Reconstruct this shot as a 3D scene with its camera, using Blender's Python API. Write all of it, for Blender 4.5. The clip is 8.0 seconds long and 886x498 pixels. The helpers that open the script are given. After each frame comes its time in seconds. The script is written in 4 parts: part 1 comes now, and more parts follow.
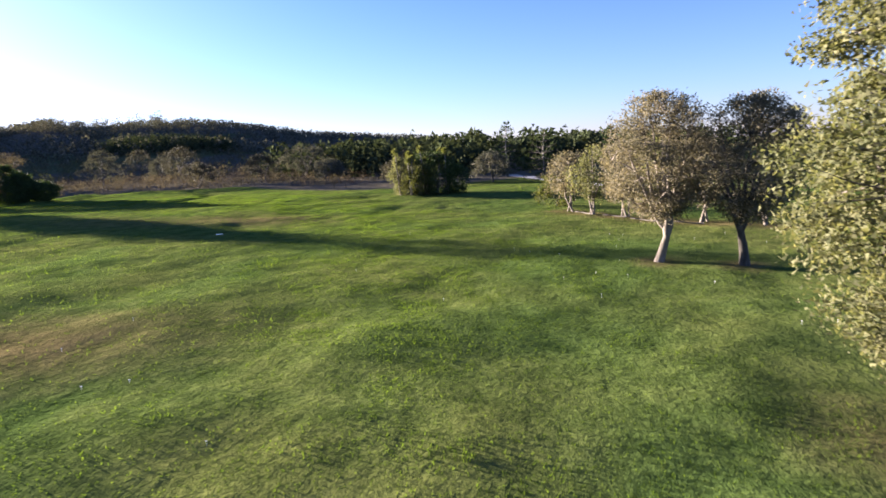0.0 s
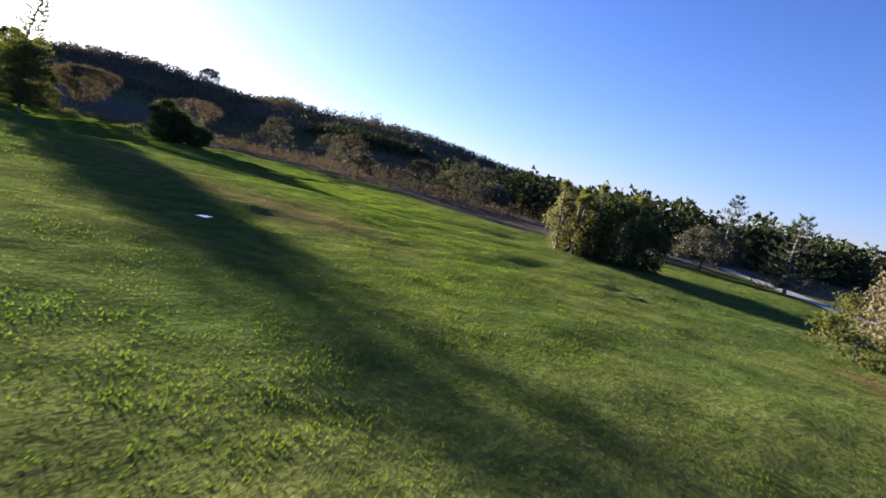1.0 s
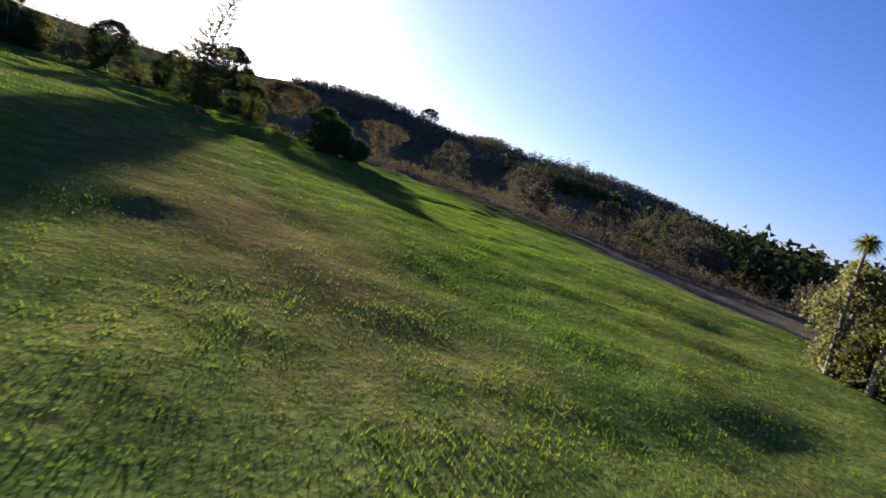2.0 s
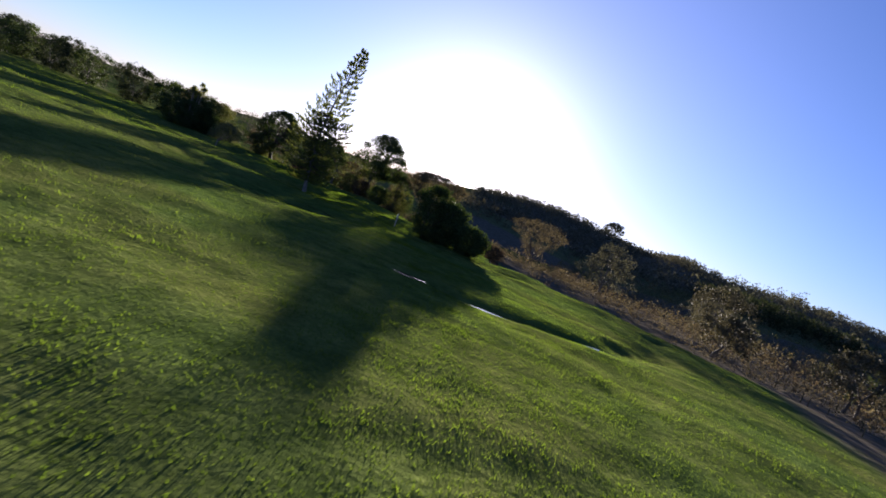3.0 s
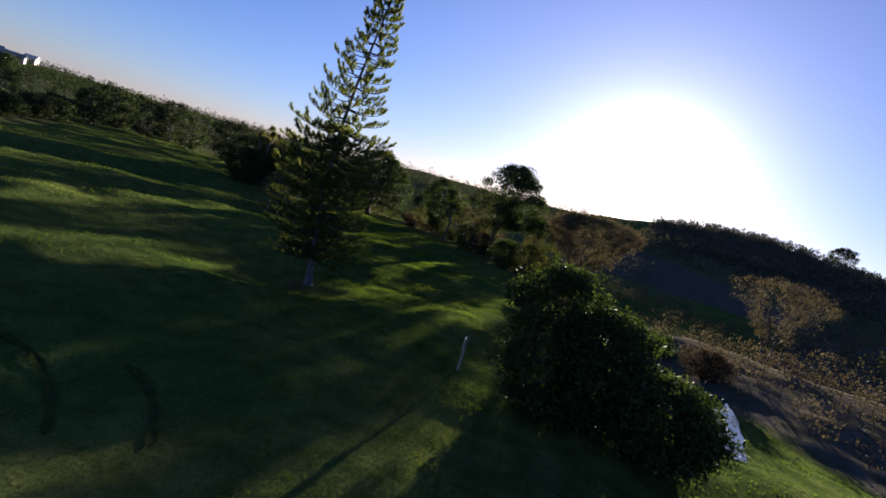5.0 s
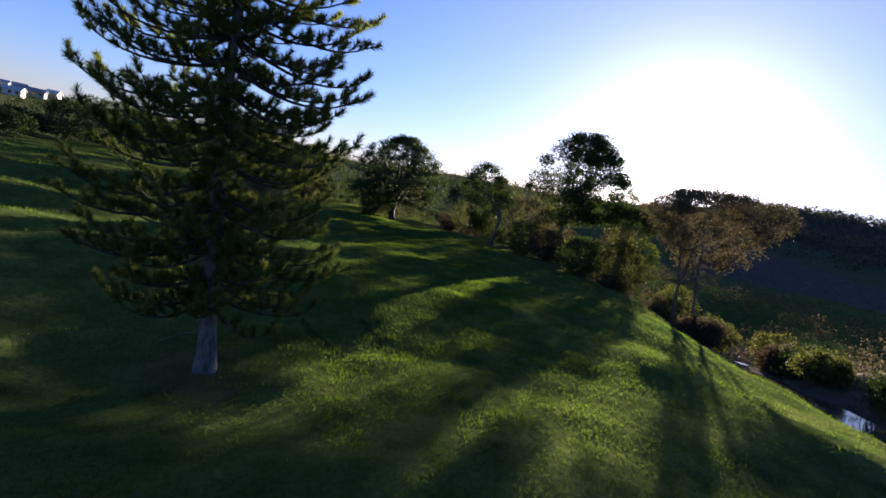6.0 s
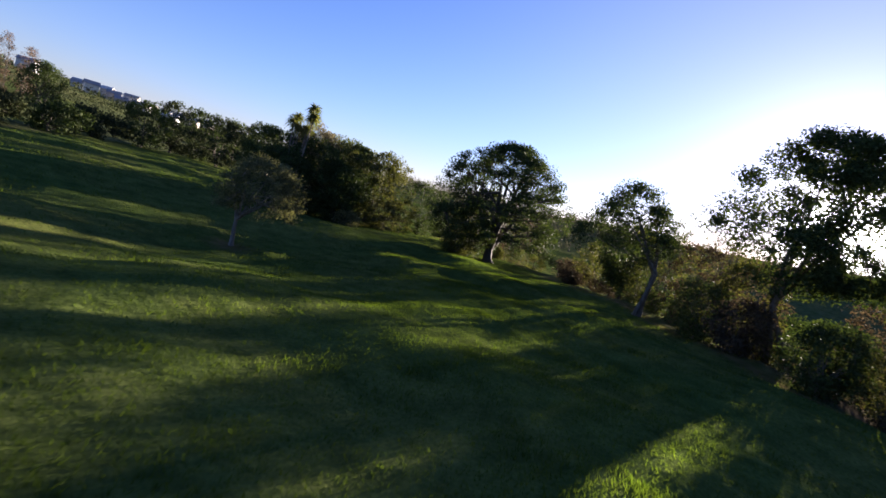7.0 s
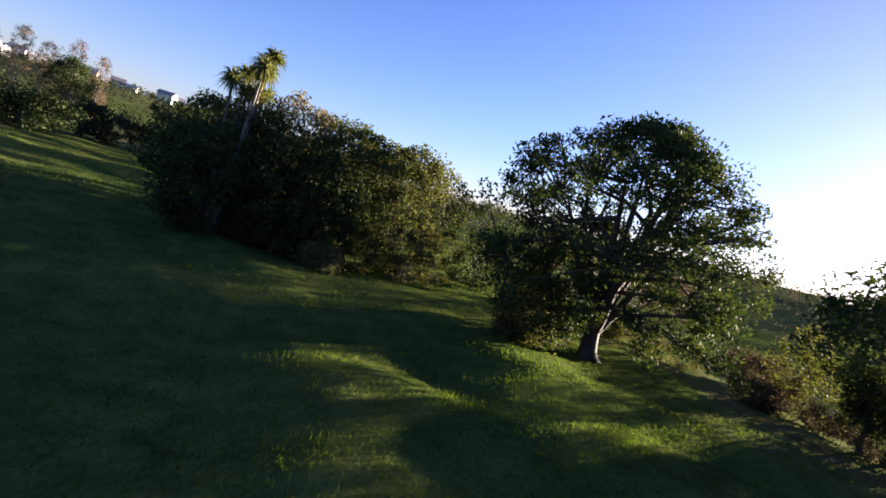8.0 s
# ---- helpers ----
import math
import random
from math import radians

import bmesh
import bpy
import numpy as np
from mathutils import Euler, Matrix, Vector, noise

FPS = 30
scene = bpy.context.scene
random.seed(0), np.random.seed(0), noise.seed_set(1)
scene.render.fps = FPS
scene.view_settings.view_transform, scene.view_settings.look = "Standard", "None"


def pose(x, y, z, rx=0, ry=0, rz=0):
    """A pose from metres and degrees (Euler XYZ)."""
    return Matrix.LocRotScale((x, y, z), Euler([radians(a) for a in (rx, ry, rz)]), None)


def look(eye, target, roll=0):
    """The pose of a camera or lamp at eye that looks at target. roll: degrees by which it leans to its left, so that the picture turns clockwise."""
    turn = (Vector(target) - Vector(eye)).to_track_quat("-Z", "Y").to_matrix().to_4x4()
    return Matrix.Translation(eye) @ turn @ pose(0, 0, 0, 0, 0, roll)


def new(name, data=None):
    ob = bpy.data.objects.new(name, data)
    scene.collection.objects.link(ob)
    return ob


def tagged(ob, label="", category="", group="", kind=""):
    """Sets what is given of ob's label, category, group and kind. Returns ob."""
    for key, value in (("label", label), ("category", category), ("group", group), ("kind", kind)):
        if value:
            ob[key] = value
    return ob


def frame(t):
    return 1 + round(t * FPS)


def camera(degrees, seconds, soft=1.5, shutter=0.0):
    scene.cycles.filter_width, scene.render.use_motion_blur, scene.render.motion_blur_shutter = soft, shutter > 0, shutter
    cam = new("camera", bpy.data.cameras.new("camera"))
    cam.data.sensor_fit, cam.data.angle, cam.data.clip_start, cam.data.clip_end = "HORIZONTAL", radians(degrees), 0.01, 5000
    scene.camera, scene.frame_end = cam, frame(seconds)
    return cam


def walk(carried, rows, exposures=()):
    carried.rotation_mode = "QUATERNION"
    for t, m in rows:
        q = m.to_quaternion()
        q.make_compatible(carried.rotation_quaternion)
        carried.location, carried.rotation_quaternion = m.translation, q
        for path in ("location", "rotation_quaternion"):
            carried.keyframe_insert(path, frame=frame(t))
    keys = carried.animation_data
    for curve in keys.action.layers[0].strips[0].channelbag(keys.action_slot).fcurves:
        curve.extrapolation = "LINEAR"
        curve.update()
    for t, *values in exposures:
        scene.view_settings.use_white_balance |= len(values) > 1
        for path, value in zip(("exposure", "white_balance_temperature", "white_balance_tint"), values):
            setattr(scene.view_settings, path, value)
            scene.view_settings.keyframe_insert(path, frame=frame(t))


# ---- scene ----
cam = camera(78.0, 8.0, soft=1.6, shutter=0.07)
PATH = [
    (0, (23.426, 7.418, 5.177), (22.8, 9.283, 4.818), -2.6),
    (0.5, (21.7, 16.3, 3.92), (20.8, 18.06, 3.642), 7.5),
    (1, (16.964, 27.186, 3.564), (15.789, 28.785, 3.31), 12.7),
    (1.5, (13.185, 35.412, 3.215), (11.756, 36.783, 2.929), 15.1),
    (1.7, (11.397, 38.116, 2.998), (9.87, 39.375, 2.708), 16.2),
    (2.8, (-4.72, 54.138, 2.992), (-6.64, 54.667, 2.815), 21.9),
    (3, (-7.748, 56.406, 3.391), (-9.705, 56.802, 3.263), 21.9),
    (3.5, (-16.238, 60.136, 4.246), (-18.232, 60.266, 4.162), 20.8),
    (4, (-25.6, 62.884, 5.431), (-27.593, 62.805, 5.277), 18.7),
    (4.5, (-34.315, 64.132, 7.009), (-36.292, 63.913, 6.808), 16.9),
    (4.7, (-37.805, 63.922, 7.222), (-39.781, 63.686, 7.025), 17.4),
    (5.8, (-60.283, 60.119, 5.265), (-62.246, 59.801, 5.054), 12.6),
    (6, (-63.576, 59.773, 4.985), (-65.526, 59.383, 4.773), 12.0),
    (6.5, (-73.396, 58.374, 4.211), (-75.295, 57.766, 4.058), 13.6),
    (7, (-85.195, 55.987, 3.978), (-86.998, 55.137, 3.814), 15.3),
    (7.5, (-97.371, 53.252, 3.868), (-99.028, 52.141, 3.732), 16.3),
    (8, (-107.493, 48.027, 4.426), (-109.052, 46.783, 4.276), 17.3),
]
EXPOSURE = [(0, 3.25, 6300, 22), (0.5, 2.97, 6350, 22), (1, 2.82, 6250, 21), (1.5, 2.6, 6250, 20), (3, 2.42, 6300, 20), (3.5, 2.22, 6350, 18), (4, 2.08, 6350, 17), (4.5, 1.98, 6350, 17), (6, 2.5, 6250, 20), (6.5, 2.7, 6400, 21), (7, 2.74, 6600, 21), (8, 2.95, 6900, 21)]
walk(cam, [(t, look(eye, target, roll)) for t, eye, target, roll in PATH], EXPOSURE)

# ---------------------------------------------------------------- world and light
SUN_AZ, SUN_EL = radians(169.5), radians(6.2)
sun_dir = Vector((math.cos(SUN_AZ) * math.cos(SUN_EL), math.sin(SUN_AZ) * math.cos(SUN_EL), math.sin(SUN_EL)))
world = bpy.data.worlds.new("sky")
scene.world = world
world.use_nodes = True
wn, wl = world.node_tree.nodes, world.node_tree.links
wn.clear()
w_out, w_bg, w_sky = wn.new("ShaderNodeOutputWorld"), wn.new("ShaderNodeBackground"), wn.new("ShaderNodeTexSky")
w_sky.sky_type, w_sky.sun_disc = "NISHITA", False
w_sky.sun_elevation, w_sky.sun_rotation = SUN_EL, radians(90) - SUN_AZ
w_sky.air_density, w_sky.dust_density, w_sky.ozone_density = 1.0, 0.25, 4.0
w_bg.inputs["Strength"].default_value = 0.05
# the bright aureole that thin haze makes round a low sun
w_tc, w_dot = wn.new("ShaderNodeTexCoord"), wn.new("ShaderNodeVectorMath")
w_dot.operation = "DOT_PRODUCT"
w_dot.inputs[1].default_value = sun_dir
wl.new(w_tc.outputs["Generated"], w_dot.inputs[0])
w_max = wn.new("ShaderNodeMath")
w_max.operation = "MAXIMUM"
w_max.inputs[1].default_value = 0.0
wl.new(w_dot.outputs["Value"], w_max.inputs[0])
total = None
for power, gain in ((400.0, 32.0), (80.0, 3.2), (8.0, 0.95)):
    p = wn.new("ShaderNodeMath")
    p.operation = "POWER"
    p.inputs[1].default_value = power
    wl.new(w_max.outputs[0], p.inputs[0])
    g = wn.new("ShaderNodeMath")
    g.operation = "MULTIPLY"
    g.inputs[1].default_value = gain
    wl.new(p.outputs[0], g.inputs[0])
    if total is None:
        total = g
    else:
        a = wn.new("ShaderNodeMath")
        wl.new(total.outputs[0], a.inputs[0])
        wl.new(g.outputs[0], a.inputs[1])
        total = a
w_tint = wn.new("ShaderNodeVectorMath")
w_tint.operation = "SCALE"
w_tint.inputs[0].default_value = (1.0, 0.97, 0.95)
wl.new(total.outputs[0], w_tint.inputs["Scale"])
w_blue = wn.new("ShaderNodeVectorMath")
w_blue.operation = "MULTIPLY"
w_blue.inputs[1].default_value = (0.74, 0.7, 0.97)
wl.new(w_sky.outputs[0], w_blue.inputs[0])
# pale haze low over the horizon
w_sep, w_low, w_pow, w_haze = wn.new("ShaderNodeSeparateXYZ"), wn.new("ShaderNodeMath"), wn.new("ShaderNodeMath"), wn.new("ShaderNodeVectorMath")
wl.new(w_tc.outputs["Generated"], w_sep.inputs[0])
w_low.operation, w_low.use_clamp = "SUBTRACT", True
w_low.inputs[0].default_value = 1.0
wl.new(w_sep.outputs["Z"], w_low.inputs[1])
w_pow.operation = "POWER"
w_pow.inputs[1].default_value = 6.0
wl.new(w_low.outputs[0], w_pow.inputs[0])
w_haze.operation = "SCALE"
w_haze.inputs[0].default_value = (0.53, 0.6, 0.9)
wl.new(w_pow.outputs[0], w_haze.inputs["Scale"])
w_sum = wn.new("ShaderNodeVectorMath")
wl.new(w_tint.outputs[0], w_sum.inputs[0])
wl.new(w_haze.outputs[0], w_sum.inputs[1])
w_add = wn.new("ShaderNodeVectorMath")
wl.new(w_blue.outputs[0], w_add.inputs[0])
wl.new(w_sum.outputs[0], w_add.inputs[1])
wl.new(w_add.outputs[0], w_bg.inputs["Color"])
wl.new(w_bg.outputs[0], w_out.inputs["Surface"])

sun = new("sun", bpy.data.lights.new("sun", "SUN"))
sun.data.energy, sun.data.angle, sun.data.color = 5.0, radians(0.6), (1.0, 0.91, 0.76)
sun.matrix_world = look(sun_dir * 100, (0, 0, 0))


# ---------------------------------------------------------------- materials
def material(name, rough=0.8, metal=0.0, spec=0.3):
    mat = bpy.data.materials.new(name)
    mat.use_nodes = True
    nodes, links = mat.node_tree.nodes, mat.node_tree.links
    b = nodes["Principled BSDF"]
    b.inputs["Roughness"].default_value, b.inputs["Metallic"].default_value = rough, metal
    b.inputs["Specular IOR Level"].default_value = spec
    return mat, nodes, links, b


def noise_of(nodes, links, scale, detail=4.0, source="Object", rough=0.55):
    tc, n = nodes.new("ShaderNodeTexCoord"), nodes.new("ShaderNodeTexNoise")
    n.inputs["Scale"].default_value, n.inputs["Detail"].default_value, n.inputs["Roughness"].default_value = scale, detail, rough
    links.new(tc.outputs[source], n.inputs["Vector"])
    return n.outputs["Fac"]


def ramp_of(nodes, links, fac, stops):
    r = nodes.new("ShaderNodeValToRGB")
    while len(r.color_ramp.elements) < len(stops):
        r.color_ramp.elements.new(0.5)
    for e, (at, col) in zip(r.color_ramp.elements, stops):
        e.position, e.color = at, (*col, 1.0)
    links.new(fac, r.inputs["Fac"])
    return r.outputs["Color"]


def mix_of(nodes, links, fac, a, b, mode="MIX"):
    m = nodes.new("ShaderNodeMix")
    m.data_type, m.blend_type = "RGBA", mode
    for socket, value in ((m.inputs[0], fac), (m.inputs[6], a), (m.inputs[7], b)):
        if isinstance(value, (int, float)):
            socket.default_value = value
        elif isinstance(value, tuple):
            socket.default_value = (*value, 1.0)
        else:
            links.new(value, socket)
    return m.outputs[2]


def bump_of(nodes, links, height, b, strength=0.4, distance=0.02):
    n = nodes.new("ShaderNodeBump")
    n.inputs["Strength"].default_value, n.inputs["Distance"].default_value = strength, distance
    links.new(height, n.inputs["Height"])
    links.new(n.outputs["Normal"], b.inputs["Normal"])


def island_of(nodes):
    return nodes.new("ShaderNodeNewGeometry").outputs["Random Per Island"]


def leaf_material(name, dark, mid, light, through_col, amount=0.45, rough=0.75, spec=0.06):
    """Foliage: colour varies from leaf to leaf and in broad patches, and light shines through."""
    mat, nodes, links, b = material(name, rough, 0.0, spec)
    col = ramp_of(nodes, links, island_of(nodes), ((0.0, dark), (0.5, mid), (1.0, light)))
    patch = ramp_of(nodes, links, noise_of(nodes, links, 0.9, 2.0), ((0.35, (0.72, 0.74, 0.7)), (0.65, (1.12, 1.08, 1.0))))
    col = mix_of(nodes, links, 1.0, col, patch, "MULTIPLY")
    links.new(col, b.inputs["Base Color"])
    t, mix = nodes.new("ShaderNodeBsdfTranslucent"), nodes.new("ShaderNodeMixShader")
    links.new(mix_of(nodes, links, 1.0, col, through_col, "MULTIPLY"), t.inputs["Color"])
    mix.inputs[0].default_value = amount
    links.new(b.outputs[0], mix.inputs[1])
    links.new(t.outputs[0], mix.inputs[2])
    links.new(mix.outputs[0], nodes["Material Output"].inputs["Surface"])
    return mat


def bark_material(name, dark, light, scale=3.0, strength=0.7):
    mat, nodes, links, b = material(name, 0.88, 0.0, 0.2)
    tc, mp, n = nodes.new("ShaderNodeTexCoord"), nodes.new("ShaderNodeMapping"), nodes.new("ShaderNodeTexNoise")
    mp.inputs["Scale"].default_value = (1.0, 1.0, 0.25)
    n.inputs["Scale"].default_value, n.inputs["Detail"].default_value = scale * 3, 6.0
    links.new(tc.outputs["Object"], mp.inputs["Vector"])
    links.new(mp.outputs[0], n.inputs["Vector"])
    col = ramp_of(nodes, links, n.outputs["Fac"], ((0.3, dark), (0.7, light)))
    blot = ramp_of(nodes, links, noise_of(nodes, links, scale * 0.5), ((0.4, (0.7, 0.7, 0.68)), (0.65, (1.1, 1.1, 1.08))))
    links.new(mix_of(nodes, links, 1.0, col, blot, "MULTIPLY"), b.inputs["Base Color"])
    bump_of(nodes, links, n.outputs["Fac"], b, strength, 0.03)
    return mat


def plain_material(name, a, b2, scale=2.0, rough=0.7, strength=0.25, spec=0.3):
    mat, nodes, links, b = material(name, rough, 0.0, spec)
    fine, broad = noise_of(nodes, links, scale * 6), noise_of(nodes, links, scale)
    col = ramp_of(nodes, links, broad, ((0.35, a), (0.65, b2)))
    grain = ramp_of(nodes, links, fine, ((0.3, (0.85, 0.85, 0.85)), (0.7, (1.1, 1.1, 1.1))))
    links.new(mix_of(nodes, links, 1.0, col, grain, "MULTIPLY"), b.inputs["Base Color"])
    bump_of(nodes, links, fine, b, strength, 0.02)
    return mat


def ground_material():
    mat, nodes, links, b = material("pasture", 1.0, 0.0, 0.0)
    fine, mid, broad = noise_of(nodes, links, 9.0, 6.0), noise_of(nodes, links, 0.9, 5.0), noise_of(nodes, links, 0.11, 3.0)
    green = ramp_of(nodes, links, mid, ((0.3, (0.048, 0.069, 0.021)), (0.5, (0.077, 0.102, 0.031)), (0.72, (0.108, 0.134, 0.042))))
    green = mix_of(nodes, links, 1.0, green, ramp_of(nodes, links, broad, ((0.38, (0.8, 0.92, 0.8)), (0.62, (1.2, 1.06, 1.0)))), "MULTIPLY")
    green = mix_of(nodes, links, 1.0, green, ramp_of(nodes, links, fine, ((0.3, (0.7, 0.74, 0.7)), (0.7, (1.22, 1.18, 1.12)))), "MULTIPLY")
    brown = ramp_of(nodes, links, mid, ((0.3, (0.075, 0.062, 0.026)), (0.7, (0.13, 0.104, 0.046))))
    # scrub brown, lifted and greyed a little for haze on the hills
    bush = ramp_of(nodes, links, mid, ((0.3, (0.06, 0.054, 0.04)), (0.55, (0.1, 0.086, 0.064)), (0.75, (0.145, 0.125, 0.096))))
    for name, other in (("dry", brown), ("scrub", bush)):
        at = nodes.new("ShaderNodeAttribute")
        at.attribute_name = name
        rough_edge = nodes.new("ShaderNodeMath")
        rough_edge.operation = "MULTIPLY_ADD"
        links.new(mid, rough_edge.inputs[0])
        rough_edge.inputs[1].default_value = 0.9
        rough_edge.inputs[2].default_value = -0.45
        total = nodes.new("ShaderNodeMath")
        total.use_clamp = True
        links.new(at.outputs["Fac"], total.inputs[0])
        links.new(rough_edge.outputs[0], total.inputs[1])
        gate = nodes.new("ShaderNodeMath")
        gate.operation, gate.use_clamp = "MULTIPLY", True
        links.new(total.outputs[0], gate.inputs[0])
        soft = nodes.new("ShaderNodeMath")
        soft.operation, soft.use_clamp = "MULTIPLY", True
        links.new(at.outputs["Fac"], soft.inputs[0])
        soft.inputs[1].default_value = 4.0
        links.new(soft.outputs[0], gate.inputs[1])
        green = mix_of(nodes, links, gate.outputs[0], green, other)
    links.new(green, b.inputs["Base Color"])
    h = nodes.new("ShaderNodeMath")
    h.operation = "MULTIPLY_ADD"
    links.new(mid, h.inputs[0])
    h.inputs[1].default_value = 1.6
    tuft = noise_of(nodes, links, 3.2, 6.0, "Object", 0.68)
    links.new(tuft, h.inputs[2])
    bump_of(nodes, links, h.outputs[0], b, 0.9, 0.13)
    return mat


def water_material():
    mat, nodes, links, b = material("water", 0.04, 0.0, 0.5)
    b.inputs["Base Color"].default_value = (0.045, 0.045, 0.035, 1)
    bump_of(nodes, links, noise_of(nodes, links, 6.0, 3.0), b, 0.12, 0.02)
    return mat


M_GROUND, M_WATER = ground_material(), water_material()
M_GRASS = leaf_material("grass_blades", (0.036, 0.053, 0.014), (0.05, 0.07, 0.018), (0.067, 0.086, 0.024), (1.75, 2.05, 0.55), 0.5, 0.9, 0.0)
M_GUM = leaf_material("grey_green_leaves", (0.088, 0.08, 0.054), (0.14, 0.125, 0.086), (0.205, 0.18, 0.13), (1.2, 1.15, 0.8), 0.35)
M_YELLOW = leaf_material("yellow_green_leaves", (0.072, 0.08, 0.04), (0.118, 0.122, 0.06), (0.175, 0.17, 0.095), (1.2, 1.2, 0.7), 0.4)
M_DARK = leaf_material("dark_leaves", (0.0225, 0.0378, 0.0144), (0.0405, 0.0594, 0.0216), (0.072, 0.09, 0.0342), (1.3, 1.4, 0.6), 0.2)
M_OLIVE = leaf_material("olive_leaves", (0.036, 0.0432, 0.0158), (0.0612, 0.0684, 0.0245), (0.101, 0.101, 0.0396), (1.3, 1.3, 0.6), 0.35)
M_SCRUB = leaf_material("scrub_leaves", (0.038, 0.03, 0.022), (0.064, 0.05, 0.036), (0.10, 0.08, 0.058), (1.2, 1.1, 0.8), 0.25, 0.9)
M_NEEDLE = leaf_material("pine_needles", (0.062, 0.078, 0.028), (0.098, 0.116, 0.042), (0.145, 0.158, 0.06), (1.7, 1.7, 0.75), 0.45)
M_STRAP = leaf_material("strap_leaves", (0.06, 0.074, 0.028), (0.105, 0.116, 0.046), (0.16, 0.158, 0.072), (1.3, 1.3, 0.5), 0.35)
M_BARE = leaf_material("russet_twigs", (0.096, 0.068, 0.048), (0.152, 0.104, 0.072), (0.216, 0.152, 0.104), (1.0, 0.9, 0.8), 0.2, 0.9)
# paler and greyer than near leaves: distance haze put into the colour
M_WOODS = leaf_material("haze_paled_leaves", (0.062, 0.064, 0.05), (0.09, 0.088, 0.07), (0.125, 0.12, 0.098), (1.2, 1.2, 0.8), 0.15, 1.0, 0.0)
M_UMBEL = leaf_material("grey_olive_leaves", (0.04, 0.04, 0.026), (0.066, 0.062, 0.042), (0.1, 0.094, 0.064), (1.1, 1.05, 0.8), 0.2)
M_HEDGE = leaf_material("hedge_leaves", (0.025, 0.034, 0.018), (0.04, 0.05, 0.026), (0.06, 0.07, 0.036), (1.2, 1.2, 0.8), 0.12, 1.0, 0.0)
M_TWIG = leaf_material("bare_twigs", (0.068, 0.06, 0.036), (0.1, 0.088, 0.052), (0.144, 0.124, 0.072), (1.1, 1.0, 0.8), 0.25, 0.9)
M_BARK = bark_material("grey_bark", (0.065, 0.054, 0.043), (0.16, 0.138, 0.115))
M_PALE_BARK = bark_material("pale_bark", (0.11, 0.09, 0.07), (0.24, 0.205, 0.168))
M_DARK_BARK = bark_material("dark_bark", (0.036, 0.03, 0.025), (0.095, 0.08, 0.065))
M_PINE_BARK = bark_material("pine_bark", (0.08, 0.072, 0.065), (0.23, 0.21, 0.19), 4.0, 1.0)
M_PETAL = plain_material("white_petals", (0.7, 0.7, 0.66), (0.8, 0.8, 0.76), 8.0, 0.8, 0.1)
# pressed turf, coloured darker to stand for the shade inside a rut
M_RUT = plain_material("pressed_shaded_turf", (0.032, 0.04, 0.012), (0.05, 0.06, 0.018), 3.0, 1.0, 0.9, 0.0)
M_WALL = plain_material("house_paint", (0.48, 0.46, 0.43), (0.6, 0.58, 0.54), 0.6, 0.6, 0.1)
M_WALL_B = plain_material("house_cladding", (0.36, 0.31, 0.26), (0.46, 0.40, 0.33), 0.6, 0.7, 0.1)
M_ROOF = plain_material("iron_roof", (0.22, 0.20, 0.20), (0.34, 0.30, 0.28), 0.8, 0.45, 0.1)
M_ROOF_B = plain_material("pale_roof", (0.42, 0.42, 0.41), (0.54, 0.53, 0.52), 0.8, 0.4, 0.1)
M_GLASS = plain_material("window_glass", (0.03, 0.035, 0.04), (0.05, 0.055, 0.06), 1.0, 0.06, 0.0, 0.6)
M_PATH = plain_material("pale_gravel", (0.294, 0.28, 0.252), (0.392, 0.371, 0.336), 1.5, 0.9, 0.4)
M_POST = plain_material("weathered_timber", (0.25, 0.21, 0.16), (0.42, 0.36, 0.28), 4.0, 0.85, 0.5)
M_SIGN = plain_material("faded_paint", (0.55, 0.56, 0.42), (0.66, 0.66, 0.5), 3.0, 0.6, 0.1)


# ---------------------------------------------------------------- the lie of the land
rng = np.random.default_rng(7)
LATTICE = rng.random((256, 256))


def value_noise(x, y):
    x, y = np.asarray(x, float), np.asarray(y, float)
    xi, yi = np.floor(x).astype(int), np.floor(y).astype(int)
    fx, fy = x - xi, y - yi
    fx, fy = fx * fx * (3 - 2 * fx), fy * fy * (3 - 2 * fy)
    a, b = LATTICE[xi % 256, yi % 256], LATTICE[(xi + 1) % 256, yi % 256]
    c, d = LATTICE[xi % 256, (yi + 1) % 256], LATTICE[(xi + 1) % 256, (yi + 1) % 256]
    return (a * (1 - fx) + b * fx) * (1 - fy) + (c * (1 - fx) + d * fx) * fy - 0.5


def bell(x, y, cx, cy, r, r2=None, turn=0.0):
    c, s = math.cos(radians(turn)), math.sin(radians(turn))
    u, v = (x - cx) * c + (y - cy) * s, -(x - cx) * s + (y - cy) * c
    return np.exp(-(u / r) ** 2 - (v / (r2 or r)) ** 2)


def line_distance(x, y, pts):
    best = np.full(np.shape(x), 1e9)
    for (ax, ay), (bx, by) in zip(pts[:-1], pts[1:]):
        dx, dy = bx - ax, by - ay
        t = np.clip(((x - ax) * dx + (y - ay) * dy) / (dx * dx + dy * dy), 0, 1)
        best = np.minimum(best, np.hypot(x - ax - t * dx, y - ay - t * dy))
    return best


def smooth(a, b, v):
    t = np.clip((v - a) / (b - a), 0, 1)
    return t * t * (3 - 2 * t)


